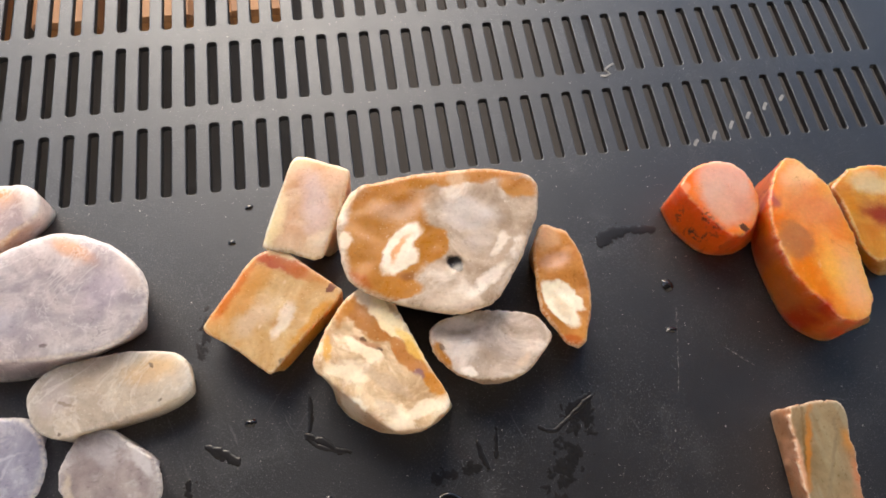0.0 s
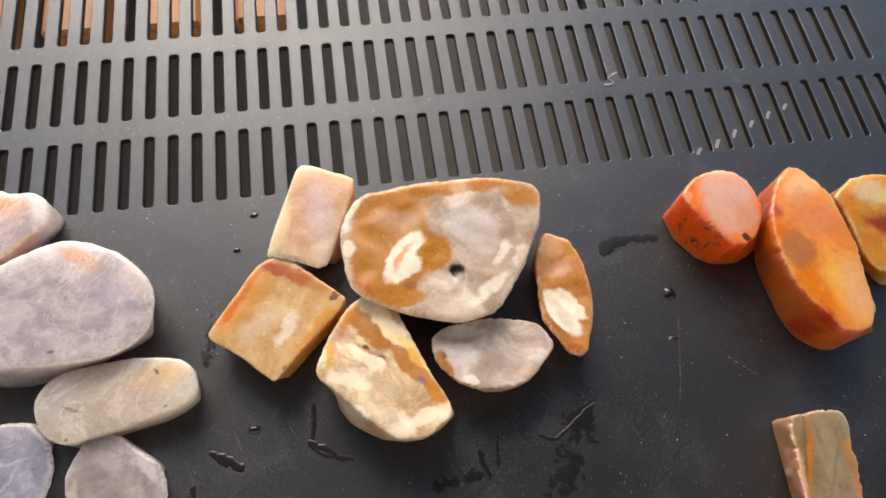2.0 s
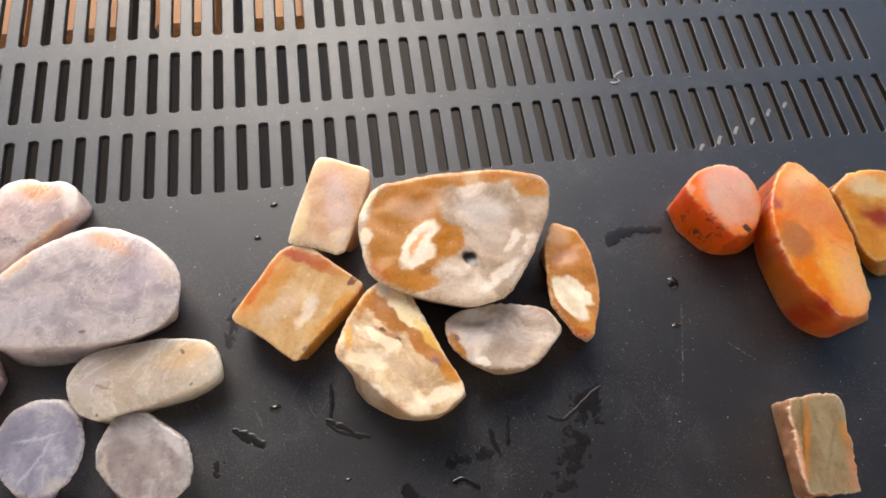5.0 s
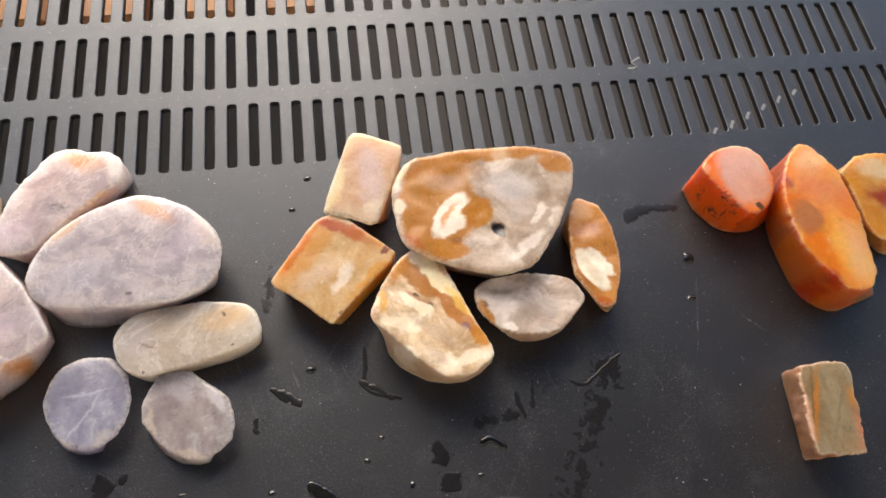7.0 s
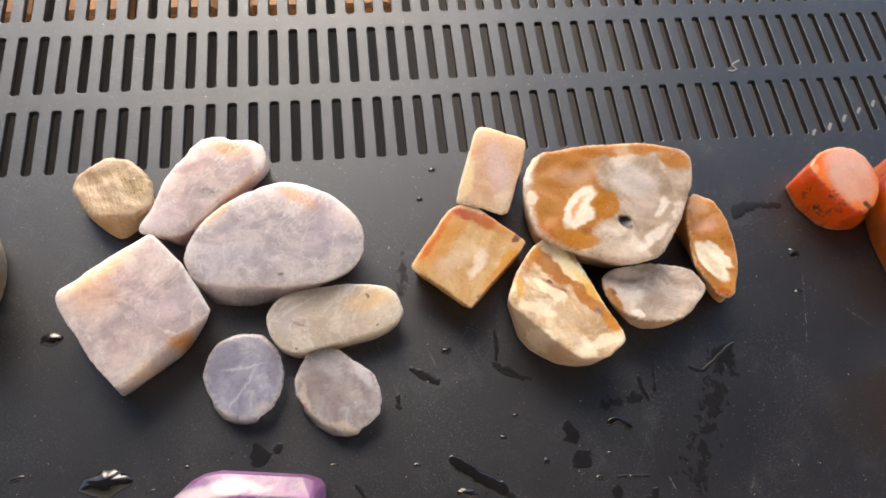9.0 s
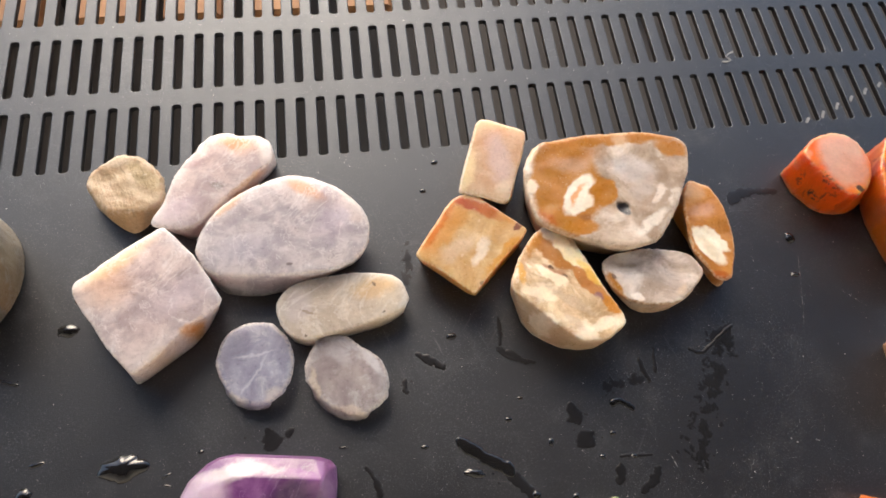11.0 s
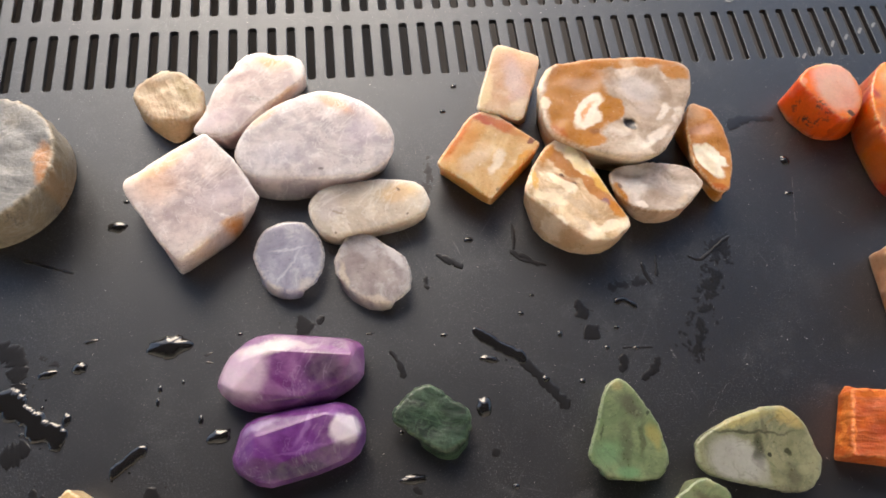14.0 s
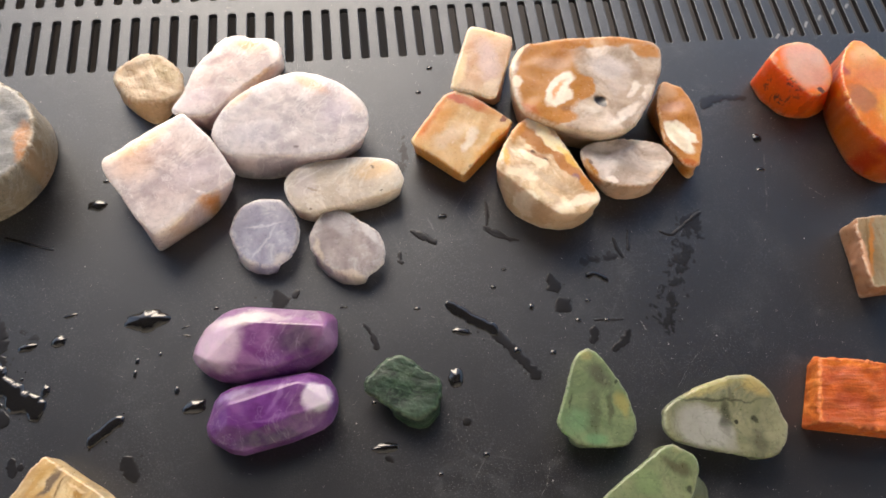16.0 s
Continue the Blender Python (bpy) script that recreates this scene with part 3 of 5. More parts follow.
# ---- cream and brown stones ----
stone("stone_block", "cream rectangular stone block with rosy tint", "stone", BROWN, slab("s", stone_material(
    "rosy_cream_stone", (0.56, 0.41, 0.29), (0.65, 0.52, 0.41), glow=0.9, reach=18.0, spots=[
        ((0.62, 0.52, 0.50), 2, -0.5, 11, 4, -87, 1.0, 0.8),
        ((0.76, 0.64, 0.46), -10.5, -5.5, 8.5, 2, 71, 1.0, 0.7),
        ((0.76, 0.66, 0.54), 1.5, -12, 3.5, 2, 33, 1.0, 0.6)]),
    [(74.5, 70), (76.5, 72), (80, 71.5), (86, 68.5), (90, 67), (93, 65), (92.5, 61.5), (90, 54.5), (87, 48), (84.5, 41.5), (82, 36), (79, 35.5), (73, 38.5), (67.5, 40), (64, 41.5), (66, 48), (69, 56), (72, 63.5)],
    13.5, [(-7, 9), (-3.5, -9.5), (4, -13.5), (7, -11.5), (13, 7), (13.5, 10.5), (10.5, 12.5), (0.5, 16.5), (-2.5, 17), (-4.5, 15)], edge=0.9, soften=1, chip=0.16, seed=8))
stone("stone_tile", "square cream stone with rusty orange corner", "stone", BROWN, slab("s", stone_material(
    "rusty_cream_stone", (0.54, 0.38, 0.20), (0.66, 0.53, 0.36), side_tone=((0.56, 0.30, 0.07), 0.75), glow=0.6, reach=9.0, warp=4.0, spots=[
        ((0.60, 0.33, 0.08), -9.5, 5, 13.5, 5, 45, 0.9, 0.6),
        ((0.52, 0.22, 0.04), -11.5, 6, 9.5, 2, 53, 0.9, 0.9),
        ((0.40, 0.10, 0.03), 2.5, 12.5, 8.5, 2.5, -23, 0.8, 0.9),
        ((0.50, 0.22, 0.06), 8.5, 9.5, 8.5, 2, -34, 0.9, 0.5),
        ((0.20, 0.08, 0.06), 16.5, 2.5, 2.5, 1, 42, 0.4, 0.9),
        ((0.78, 0.72, 0.64), 2.5, -5.5, 5, 2, 59, 0.9, 0.85),
        ((0.66, 0.56, 0.46), -5.5, -3.5, 7, 3.5, 33, 1.0, 0.6),
        ((0.60, 0.35, 0.08), 11, -7.5, 10.5, 2, 43, 0.8, 0.8),
        ((0.20, 0.12, 0.05), 2.5, -17.5, 2, 1, 46, 0.5, 0.75),
        ((0.52, 0.29, 0.06), -11, -15.5, 11, 2, -43, 0.9, 0.8)]),
    [(46, 19), (49.5, 24), (54.5, 30.5), (58.5, 36), (62, 39.5), (67, 41.5), (69.5, 41.5), (71.5, 39.5), (76, 35), (81, 30.5), (85, 27), (87, 25), (85, 22), (80, 17.5), (73.5, 11.5), (68, 6), (64.5, 2.5), (61, 5.5), (56.5, 10), (51.5, 14), (47, 17)],
    12.5, [(-18.5, -2.5), (-3.5, -16), (0, -18), (2.5, -16), (18, -1.5), (20, 1.5), (18, 3.5), (3, 17.5), (0.5, 17.5), (-4.5, 15.5), (-7.5, 12)], edge=0.6, soften=1, chip=0.2, rough=0.25, seed=9))
stone("stone_slab", "large grey and ochre stone slab with a small dark pit", "stone", BROWN, slab("s", stone_material(
    "ochre_grey_stone", (0.42, 0.34, 0.27), (0.64, 0.56, 0.48), glow=0.5, reach=7.0, cloud=75.0, warp=3.5, side_tone=((0.60, 0.48, 0.36), 0.4), mottle=((0.80, 0.74, 0.67), 85.0, 0.50, 0.66, 0.55, 0.66), spots=[
        (OCHRE, -16, -1, 18.5, 12.5, -101, 0.22, 0.92),
        (OCHRE, -3, -4, 5, 6.5, -36, 0.3, 0.95),
        (OCHRE, -14, -17, 6, 3, 3, 0.35, 0.95),
        ((0.46, 0.24, 0.06), -12.5, 12.5, 12, 5, 3, 0.9, 0.85),
        (OCHRE, 4, 17.5, 29.5, 2.5, 0, 0.6, 0.95),
        (OCHRE, 27, 12, 6.5, 3.5, -22, 0.6, 0.9),
        ((0.56, 0.42, 0.33), -12, 8, 7, 3.5, 5, 1.1, 0.6),
        ((0.72, 0.60, 0.46), 9, 16.5, 3, 3, -3, 0.9, 0.6),
        ((0.82, 0.74, 0.64), -28, 0.5, 3.5, 2, 48, 0.5, 0.9),
        ((0.78, 0.66, 0.50), -25.5, 13, 3, 1.5, 51, 0.6, 0.8),
        ((0.86, 0.81, 0.72), -12.5, -4.5, 9.5, 4, 51, 0.35, 1.0),
        ((0.86, 0.81, 0.72), -11.5, -7.5, 5, 3, 18, 0.4, 0.9),
        ((0.72, 0.36, 0.12), -12.5, -5, 4.5, 1, 50, 1.0, 0.75),
        ((0.30, 0.14, 0.04), -11, -13.5, 2.5, 1.5, -15, 1.0, 0.7),
        ((0.44, 0.16, 0.03), -25.5, -12, 4, 1.5, -48, 0.8, 0.7),
        ((0.74, 0.71, 0.70), 10, 5, 8.5, 5, -17, 0.9, 0.6),
        ((0.84, 0.79, 0.73), 12, -16.5, 8, 2, 34, 0.7, 0.85),
        ((0.84, 0.79, 0.73), 18, -5.5, 4.5, 1.5, 55, 0.7, 0.7),
        ((0.56, 0.50, 0.46), 12, -3.5, 5.5, 2.5, 24, 0.9, 0.6),
        # the pit's shade, painted near-black over a shallow dimple
        ((0.020, 0.014, 0.013), 3, -10.5, 2.5, 2.5, 18, 0.5, 1.0)]),
    [(87, 43), (88.5, 47.5), (92, 53), (95.5, 55.5), (101, 56), (107, 57), (112.5, 57.5), (119.5, 57.5), (125.5, 57.5), (130, 57.5), (137, 57), (143, 55), (148.5, 53.5), (151, 51), (150.5, 45.5), (148.5, 39), (145.5, 34), (141.5, 26.5), (137.5, 21.5), (133, 15.5), (129, 12.5), (124, 11.5), (118.5, 11), (113.5, 12.5), (107, 14.5), (101, 17), (97, 19), (92.5, 21.5), (89, 25), (87.5, 31), (87, 37.5)],
    20.5, (0.86, 0, 2), edge=1.2, rough=0.4, chip=0.35, seed=10, soften=2, dimples=[(3, -10.5, 2.7, 0.9), (14, 0, 12, 0.6)]))
stone("half_moon_stone", "half-moon cream stone with a brown diagonal band", "stone", BROWN, slab("s", stone_material(
    "banded_cream_stone", (0.53, 0.40, 0.27), (0.78, 0.66, 0.50), glow=0.5, reach=7.0, cloud=110.0, warp=3.5, side_tone=((0.58, 0.42, 0.29), 0.6), mottle=((0.86, 0.77, 0.62), 100.0, 0.49, 0.62, 0.65, 0.66), spots=[
        ((0.48, 0.26, 0.10), -3, 13, 8.5, 3, -50, 0.4, 0.95),
        ((0.50, 0.27, 0.11), 7, 2, 10, 2.5, -54, 0.35, 0.95),
        ((0.56, 0.30, 0.08), 13.5, -8, 4, 2, -48, 0.5, 0.9),
        ((0.54, 0.31, 0.10), -8, 17.5, 5, 2, -120, 0.6, 0.8),
        ((0.50, 0.30, 0.20), -4, 7, 4.5, 1, -35, 0.8, 0.7),
        ((0.90, 0.80, 0.60), 3, 12.5, 7.5, 3, -60, 0.3, 0.95),
        ((0.82, 0.62, 0.26), 9, 4, 7, 1.5, -56, 0.7, 0.7),
        ((0.90, 0.82, 0.68), -5, 5, 6.5, 2, -40, 0.4, 0.9),
        ((0.90, 0.82, 0.68), -10, -1, 6.5, 2, -25, 0.4, 0.8),
        ((0.60, 0.50, 0.40), 1.5, -5.5, 8, 2, -41, 0.8, 0.6),
        ((0.60, 0.50, 0.40), 0, -12.5, 4.5, 1.5, -45, 0.8, 0.5),
        ((0.90, 0.83, 0.72), -9.5, -9.5, 4.5, 2, -47, 0.4, 0.9),
        ((0.88, 0.80, 0.68), 10.5, -14, 6, 2, 6, 0.5, 0.7),
        ((0.66, 0.44, 0.14), -15, 6.5, 4, 1, -88, 0.7, 0.8),
        ((0.30, 0.20, 0.26), 10, -4.5, 1.5, 1, -31, 0.9, 0.7),
        ((0.14, 0.08, 0.05), -4, 8, 1, 0.5, -28, 0.6, 0.8),
        ((0.14, 0.08, 0.05), -0.5, 4, 1, 0.5, -28, 0.6, 0.8),
        ((0.52, 0.34, 0.22), -4.5, -15, 4, 1.5, -38, 0.7, 0.6)]),
    [(76.5, 3.5), (78.5, 8), (80.5, 12), (83.5, 16.5), (87, 20.5), (90, 23), (93, 24), (96, 23.5), (98.5, 21), (101.5, 17.5), (103.5, 12.5), (105.5, 7), (107.5, 2), (109.5, -3), (111.5, -7), (113, -10.5), (113.5, -13), (112, -15), (109.5, -16.5), (106.5, -18.5), (102.5, -19), (97.5, -18.5), (94.5, -16.5), (91.5, -13.5), (88.5, -11), (85.5, -7.5), (83, -4.5), (80.5, -2), (77.5, 0.5)],
    16.5, [(-16.5, 5.5), (-15.5, -0.5), (-14.5, -6.5), (-11.5, -11), (-7.5, -14), (-2.5, -17), (4, -18.5), (9.5, -18.5), (14.5, -16.5), (20, -12.5), (5.5, 16.5), (2.5, 20), (0, 22.5), (-2.5, 23), (-5.5, 22), (-8.5, 19.5), (-12, 15.5)], edge=0.7, rough=0.5, chip=0.4, seed=11, soften=2))
stone("oval_stone", "pointed oval grey-white stone with ochre rim", "stone", BROWN, slab("s", stone_material(
    "grey_white_stone", (0.50, 0.43, 0.37), (0.78, 0.71, 0.65), glow=0.5, reach=7.0, cloud=90.0, side_tone=((0.56, 0.36, 0.2), 0.6), mottle=((0.84, 0.79, 0.74), 100.0, 0.48, 0.66, 0.6, 0.66), spots=[
        (OCHRE, -15.5, -2.5, 5, 2, -65, 0.5, 0.95),
        ((0.56, 0.29, 0.09), -8.5, -13, 6, 2, -18, 0.7, 0.85),
        ((0.88, 0.83, 0.78), -8.5, -7.5, 2.5, 1.5, -25, 0.5, 0.9),
        ((0.86, 0.82, 0.79), -8.5, 6.5, 6, 2, 1, 0.9, 0.6),
        ((0.48, 0.43, 0.40), 1.5, -1, 8, 2.5, -31, 1.0, 0.5),
        ((0.16, 0.10, 0.07), -15, 0.5, 1.5, 0.5, -33, 0.8, 0.7),
        ((0.16, 0.10, 0.07), -10, -8.5, 1, 0.5, -17, 0.8, 0.7),
        ((0.70, 0.60, 0.50), 8, -7, 2.5, 1.5, 38, 0.9, 0.6)]),
    [(110, 6.5), (111, 9.5), (114, 11.5), (119, 12.5), (124.5, 13), (131.5, 12.5), (136.5, 11.5), (142, 10), (144.5, 8), (146, 5), (147, 2.5), (145, 0), (142, -3), (137.5, -7), (132.5, -8), (126.5, -8), (121, -7), (117, -5.5), (113.5, -1.5), (111, 2)],
    14, [(-11.5, 0), (-9, -4.5), (-6.5, -8), (-3, -10), (2, -10.5), (6.5, -10), (12, -8), (16.5, -0.5), (15.5, 1.5), (14.5, 4.5), (12, 6), (7, 7.5), (2.5, 8.5), (-3.5, 9)], edge=0.8, rough=0.5, chip=0.5, seed=12, soften=3))
stone("leaf_shaped_stone", "narrow brown stone with a white leaf-shaped core", "stone", BROWN, slab("s", stone_material(
    "brown_white_stone", (0.42, 0.22, 0.08), (0.58, 0.34, 0.15), side_tone=((0.50, 0.25, 0.05), 0.7), glow=0.5, reach=7.0, spots=[
        ((0.66, 0.48, 0.34), -1.5, 15, 4.5, 3.5, 23, 0.8, 0.8),
        ((0.56, 0.38, 0.30), -0.5, 7.5, 5, 2.5, -4, 0.9, 0.6),
        ((0.86, 0.82, 0.72), -2, -6.5, 8.5, 3.5, -66, 0.3, 0.95),
        ((0.86, 0.82, 0.72), 1, -4.5, 6.5, 2.5, -55, 0.3, 0.9),
        ((0.66, 0.58, 0.44), -1.5, -7, 4.5, 1.5, -67, 1.0, 0.6),
        ((0.46, 0.16, 0.03), -1, -19, 4, 2, -23, 0.6, 0.8)]),
    [(150, 37.5), (152, 38.5), (154.5, 37.5), (158.5, 35.5), (160, 32), (161.5, 28), (162, 21.5), (162, 15), (160.5, 8.5), (158, 3.5), (157, -0.5), (154, -2), (150.5, -0.5), (149, 3), (147, 6), (145, 10.5), (145, 15.5), (145.5, 21), (146, 27), (147.5, 33)],
    14, [(-5.5, 13.5), (-1, -4.5), (0.5, -11), (2, -16), (4, -19), (7.5, -17), (8, -3), (8, 2.5), (7.5, 8.5), (6, 12.5), (5, 15.5), (1, 17.5), (-1, 18.5), (-3, 17.5)], edge=1.0, rough=0.6, soften=3, seed=13))

# ---- red stones ----
CARNELIAN, DEEP = (1.0, 0.45, 0.22), (1.0, 0.32, 0.10)
stone("carnelian", "round orange-red translucent stone with black flecks", "stone", RED, slab("s", stone_material(
    "orange_red_stone", (0.80, 0.24, 0.04), (0.88, 0.34, 0.08), side_tone=((0.70, 0.17, 0.015), 0.8), glow=0.95, reach=11.0, tint=CARNELIAN, wear=0.25, rough=0.3, clear=0.18, relief=0.06, fray=0.4, melt=0.62, warp=4.0, specks=((0.05, 0.025, 0.02), 700.0, 0.48, 0.95, -10.5, -8.5, 11.5, 4.5, -55), mottle=((0.74, 0.30, 0.14), 90.0, 0.46, 0.76, 0.35), spots=[
        # first two spots paint the frosted top's pale sheen into the colour
        ((0.74, 0.56, 0.48), 2, 3, 9, 12.5, -11, 0.5, 1.0),
        ((0.74, 0.50, 0.40), 3, -5, 7, 6.5, 7, 0.7, 0.85),
        ((0.66, 0.34, 0.27), 5.5, -5.5, 3, 3.5, -28, 1.2, 0.5),
        ((0.90, 0.58, 0.44), -12, 3.5, 1.5, 2, 152, 0.8, 0.6),
        ((0.03, 0.02, 0.02), 1, -16, 2.5, 1, 28, 0.25, 0.95),
        ((0.03, 0.02, 0.02), 3.5, -13, 2, 0.5, -35, 0.25, 0.9),
        ((0.03, 0.02, 0.02), -7, -13.5, 1.5, 1, -7, 0.25, 0.9),
        ((0.03, 0.02, 0.02), -10, -7.5, 0.5, 0.5, -42, 0.25, 0.9)]),
    [(199, 46), (202, 49), (206, 51.5), (210, 53), (214, 53.5), (218.5, 52.5), (222, 50), (224, 46.5), (225, 42), (225, 37.5), (223, 32.5), (219.5, 28), (215, 25.5), (211, 26), (208.5, 29), (205.5, 33), (203.5, 36.5), (201.5, 40), (199.5, 43.5)],
    16, [(-14, 4), (-13.5, 0), (-12.5, -5), (-9.5, -9), (-6.5, -13), (-3, -15), (1.5, -16), (7, -16), (12, -14), (16.5, -11), (19.5, -7.5), (9.5, 9), (6, 11.5), (1.5, 12.5), (-2, 12)], edge=0.9, chip=0.5, soften=3, seed=14))
stone("carnelian", "long dark orange translucent stone with ridged top", "stone", RED, slab("s", stone_material(
    "dark_orange_stone", (0.72, 0.30, 0.06), (0.82, 0.46, 0.18), side_tone=((0.46, 0.09, 0.010), 0.7), glow=0.95, reach=11.0, tint=DEEP, wear=0.25, rough=0.28, mottle=((0.70, 0.34, 0.12), 70.0, 0.48, 0.76, 0.4), clear=0.18, relief=0.06, fray=0.4, melt=0.62, warp=5.0, spots=[
        # the pale top spots put sheen and inner glow into the colour
        ((0.84, 0.66, 0.44), 1.5, 22, 4.5, 6.5, -53, 1.0, 0.9),
        ((0.72, 0.38, 0.24), 2, 10.5, 9.5, 6.5, -20, 1.1, 0.65),
        ((0.46, 0.24, 0.15), -8, 0.5, 6.5, 5.5, -76, 0.4, 0.75),
        ((0.82, 0.58, 0.22), 0.5, -9.5, 8, 4, -90, 1.1, 0.85),
        ((0.76, 0.54, 0.36), 6, -14.5, 9.5, 4.5, -94, 1.1, 0.8),
        ((0.36, 0.07, 0.14), -9.5, 15, 2, 2, -84, 1.0, 0.7),
        ((0.02, 0.015, 0.02), -9.5, 20, 2, 0.5, 22, 0.6, 0.9),
        ((0.46, 0.05, 0.01), -8, -22, 5, 2.5, -53, 0.9, 0.9),
        ((0.46, 0.09, 0.02), -17.5, -11, 9, 3, -77, 1.0, 0.8),
        # orange backlit glow along the foot, painted on
        ((0.72, 0.24, 0.02), -6.5, -28.5, 10.5, 1.5, -3, 1.0, 0.8),
        ((0.80, 0.24, 0.02), -12, 17.5, 4, 1.5, -90, 0.8, 0.7)]),
    [(228.5, 41.5), (231.5, 46), (235.5, 49.5), (238.5, 50.5), (241, 49), (243, 46), (245.5, 42.5), (248, 38.5), (248.5, 34), (249, 30), (249.5, 24.5), (249.5, 19.5), (248.5, 11), (247.5, 3.5), (247.5, -0.5), (245, -4.5), (242.5, -7), (237.5, -7), (234, -6), (233, -4), (232.5, -1.5), (230, 1.5), (227.5, 4.5), (225.5, 9), (224, 14.5), (223.5, 20.5), (223.5, 26), (224, 30), (225, 35)],
    19, [(-11.5, -0.5), (-11, -7), (-10, -14), (-9, -19), (-7, -23.5), (-3.5, -26.5), (0.5, -29), (4.5, -29.5), (10, -28), (18, -26), (22, -25), (10.5, 17.5), (8, 21.5), (3.5, 27.5), (1.5, 29), (-1.5, 28), (-5.5, 24.5), (-11, 5)], edge=0.8, chip=0.7, soften=2, seed=15))
stone("amber_stone", "honey-coloured translucent stone with a dark red zone", "stone", RED, slab("s", stone_material(
    "honey_stone", (0.56, 0.29, 0.07), (0.68, 0.46, 0.19), side_tone=((0.52, 0.24, 0.05), 0.6), glow=0.8, reach=12.0, tint=(1.0, 0.45, 0.12), rough=0.3, clear=0.2, relief=0.06, fray=0.3, melt=0.8, warp=5.0, spots=[
        ((0.70, 0.64, 0.46), 3, 7.5, 7, 4.5, -26, 0.6, 0.85),
        ((0.30, 0.03, 0.01), 2, -4.5, 6.5, 3, -30, 0.8, 0.9),
        ((0.66, 0.34, 0.06), -8, 1.5, 4, 3, -64, 0.8, 0.7)]),
    [(253, 40), (258, 43.5), (262, 46), (267.5, 46.5), (273.5, 46.5), (279.5, 44), (281, 38.5), (277, 28), (270, 18.5), (263.5, 13), (258.5, 11.5), (255.5, 16), (255, 24.5), (254.5, 35)],
    14, [(-3, 13.5), (-0.5, -13.5), (0.5, -19), (3, -22), (9, -21.5), (16, -16), (15.5, 6), (14, 11.5), (8.5, 14), (2.5, 14)], edge=0.8, chip=0.6, soften=3, seed=16))
stone("agate_slice", "rectangular banded grey-brown agate slab with pink edges", "stone", RED, slab("s", stone_material(
    "banded_agate", (0.25, 0.195, 0.125), (0.35, 0.285, 0.20), side_tone=((0.46, 0.25, 0.15), 0.7), melt=0.9, fray=0.3, glow=0.4, reach=5.0, bands=(5, 5.0, (0.27, 0.24, 0.16), 0.7), spots=[
        ((0.46, 0.23, 0.06), -6, 1, 12.5, 1, -113, 0.7, 0.8),
        ((0.20, 0.13, 0.05), -7, 1.5, 11.5, 0.5, -107, 0.8, 0.7),
        ((0.35, 0.31, 0.22), 0.5, 0.5, 13, 2.5, -108, 0.9, 0.6),
        ((0.26, 0.22, 0.16), 1, -1, 14, 0.5, -119, 0.8, 0.7),
        ((0.50, 0.27, 0.09), 7, 2.5, 3, 1.5, -101, 1.0, 0.7),
        ((0.50, 0.23, 0.14), 6, -8, 6, 1.5, -98, 1.0, 0.7),
        ((0.60, 0.40, 0.30), -9.5, 0, 11, 1, -96, 0.8, 0.8),
        ((0.62, 0.36, 0.24), -13, -1.5, 10.5, 2.5, -90, 0.7, 0.7)]),
    [(213, -27.5), (217, -27.5), (222.5, -27.5), (228, -27.5), (229.5, -29.5), (229.5, -33), (228, -39.5), (228, -43.5), (227, -48), (226, -52.5), (225.5, -56), (225, -56.5), (218, -56.5), (210, -55.5), (209.5, -53.5), (209.5, -49), (210, -43.5), (211, -37.5), (211.5, -32.5)],
    12, [(-8.5, -14.5), (5, -14), (5.5, -13.5), (8, -1.5), (9.5, 8.5), (9.5, 12), (8, 14), (-6.5, 14), (-7, 9.5)], edge=0.5, soften=1, chip=0.8, seed=17))

# ---- purple stones ----
amethyst = dict(mottle=((0.50, 0.36, 0.54), 60.0, 0.5, 0.8, 0.3), veins=((0.60, 0.48, 0.66), 30.0, 0.008, 0.6), wear=0.12, glow=0.5, reach=5.0, tint=(0.8, 0.5, 1.0), rough=0.28, grain=60.0, clear=0.35, relief=0.12)
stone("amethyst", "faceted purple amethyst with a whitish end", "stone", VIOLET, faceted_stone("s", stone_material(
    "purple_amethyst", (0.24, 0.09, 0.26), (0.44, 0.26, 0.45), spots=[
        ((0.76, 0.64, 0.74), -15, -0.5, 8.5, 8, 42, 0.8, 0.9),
        # the next two spots paint the whitish highlight band along the back bevel
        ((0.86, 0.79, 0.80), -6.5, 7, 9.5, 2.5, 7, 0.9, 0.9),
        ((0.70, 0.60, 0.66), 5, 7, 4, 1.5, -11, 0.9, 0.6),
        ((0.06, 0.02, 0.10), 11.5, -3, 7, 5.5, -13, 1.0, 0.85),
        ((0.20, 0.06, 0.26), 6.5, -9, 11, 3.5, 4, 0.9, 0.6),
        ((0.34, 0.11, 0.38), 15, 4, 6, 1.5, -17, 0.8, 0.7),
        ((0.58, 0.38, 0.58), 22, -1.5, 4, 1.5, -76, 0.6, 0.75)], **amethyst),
    [(-34.5, -55.5), (-34, -53), (-32.5, -49.5), (-30.5, -46), (-28, -44), (-25, -41.5), (-21.5, -40), (-16.5, -39.5), (-12, -40), (-4.5, -41.5), (3, -42.5), (9, -43.5), (12.5, -45), (14, -47), (14, -52), (13.5, -56), (11.5, -58.5), (8, -61), (3, -63.5), (-1.5, -64.5), (-7, -65.5), (-12.5, -66), (-19.5, -65.5), (-25, -64.5), (-29.5, -62), (-33, -58.5)],
    [(-5.5, 6), (-15.5, 3), (-17.5, -6), (-7.5, -10.5), (4.5, -10.5), (17.5, -6.5), (21, 2), (9, 5.5)], 6, 12.5))
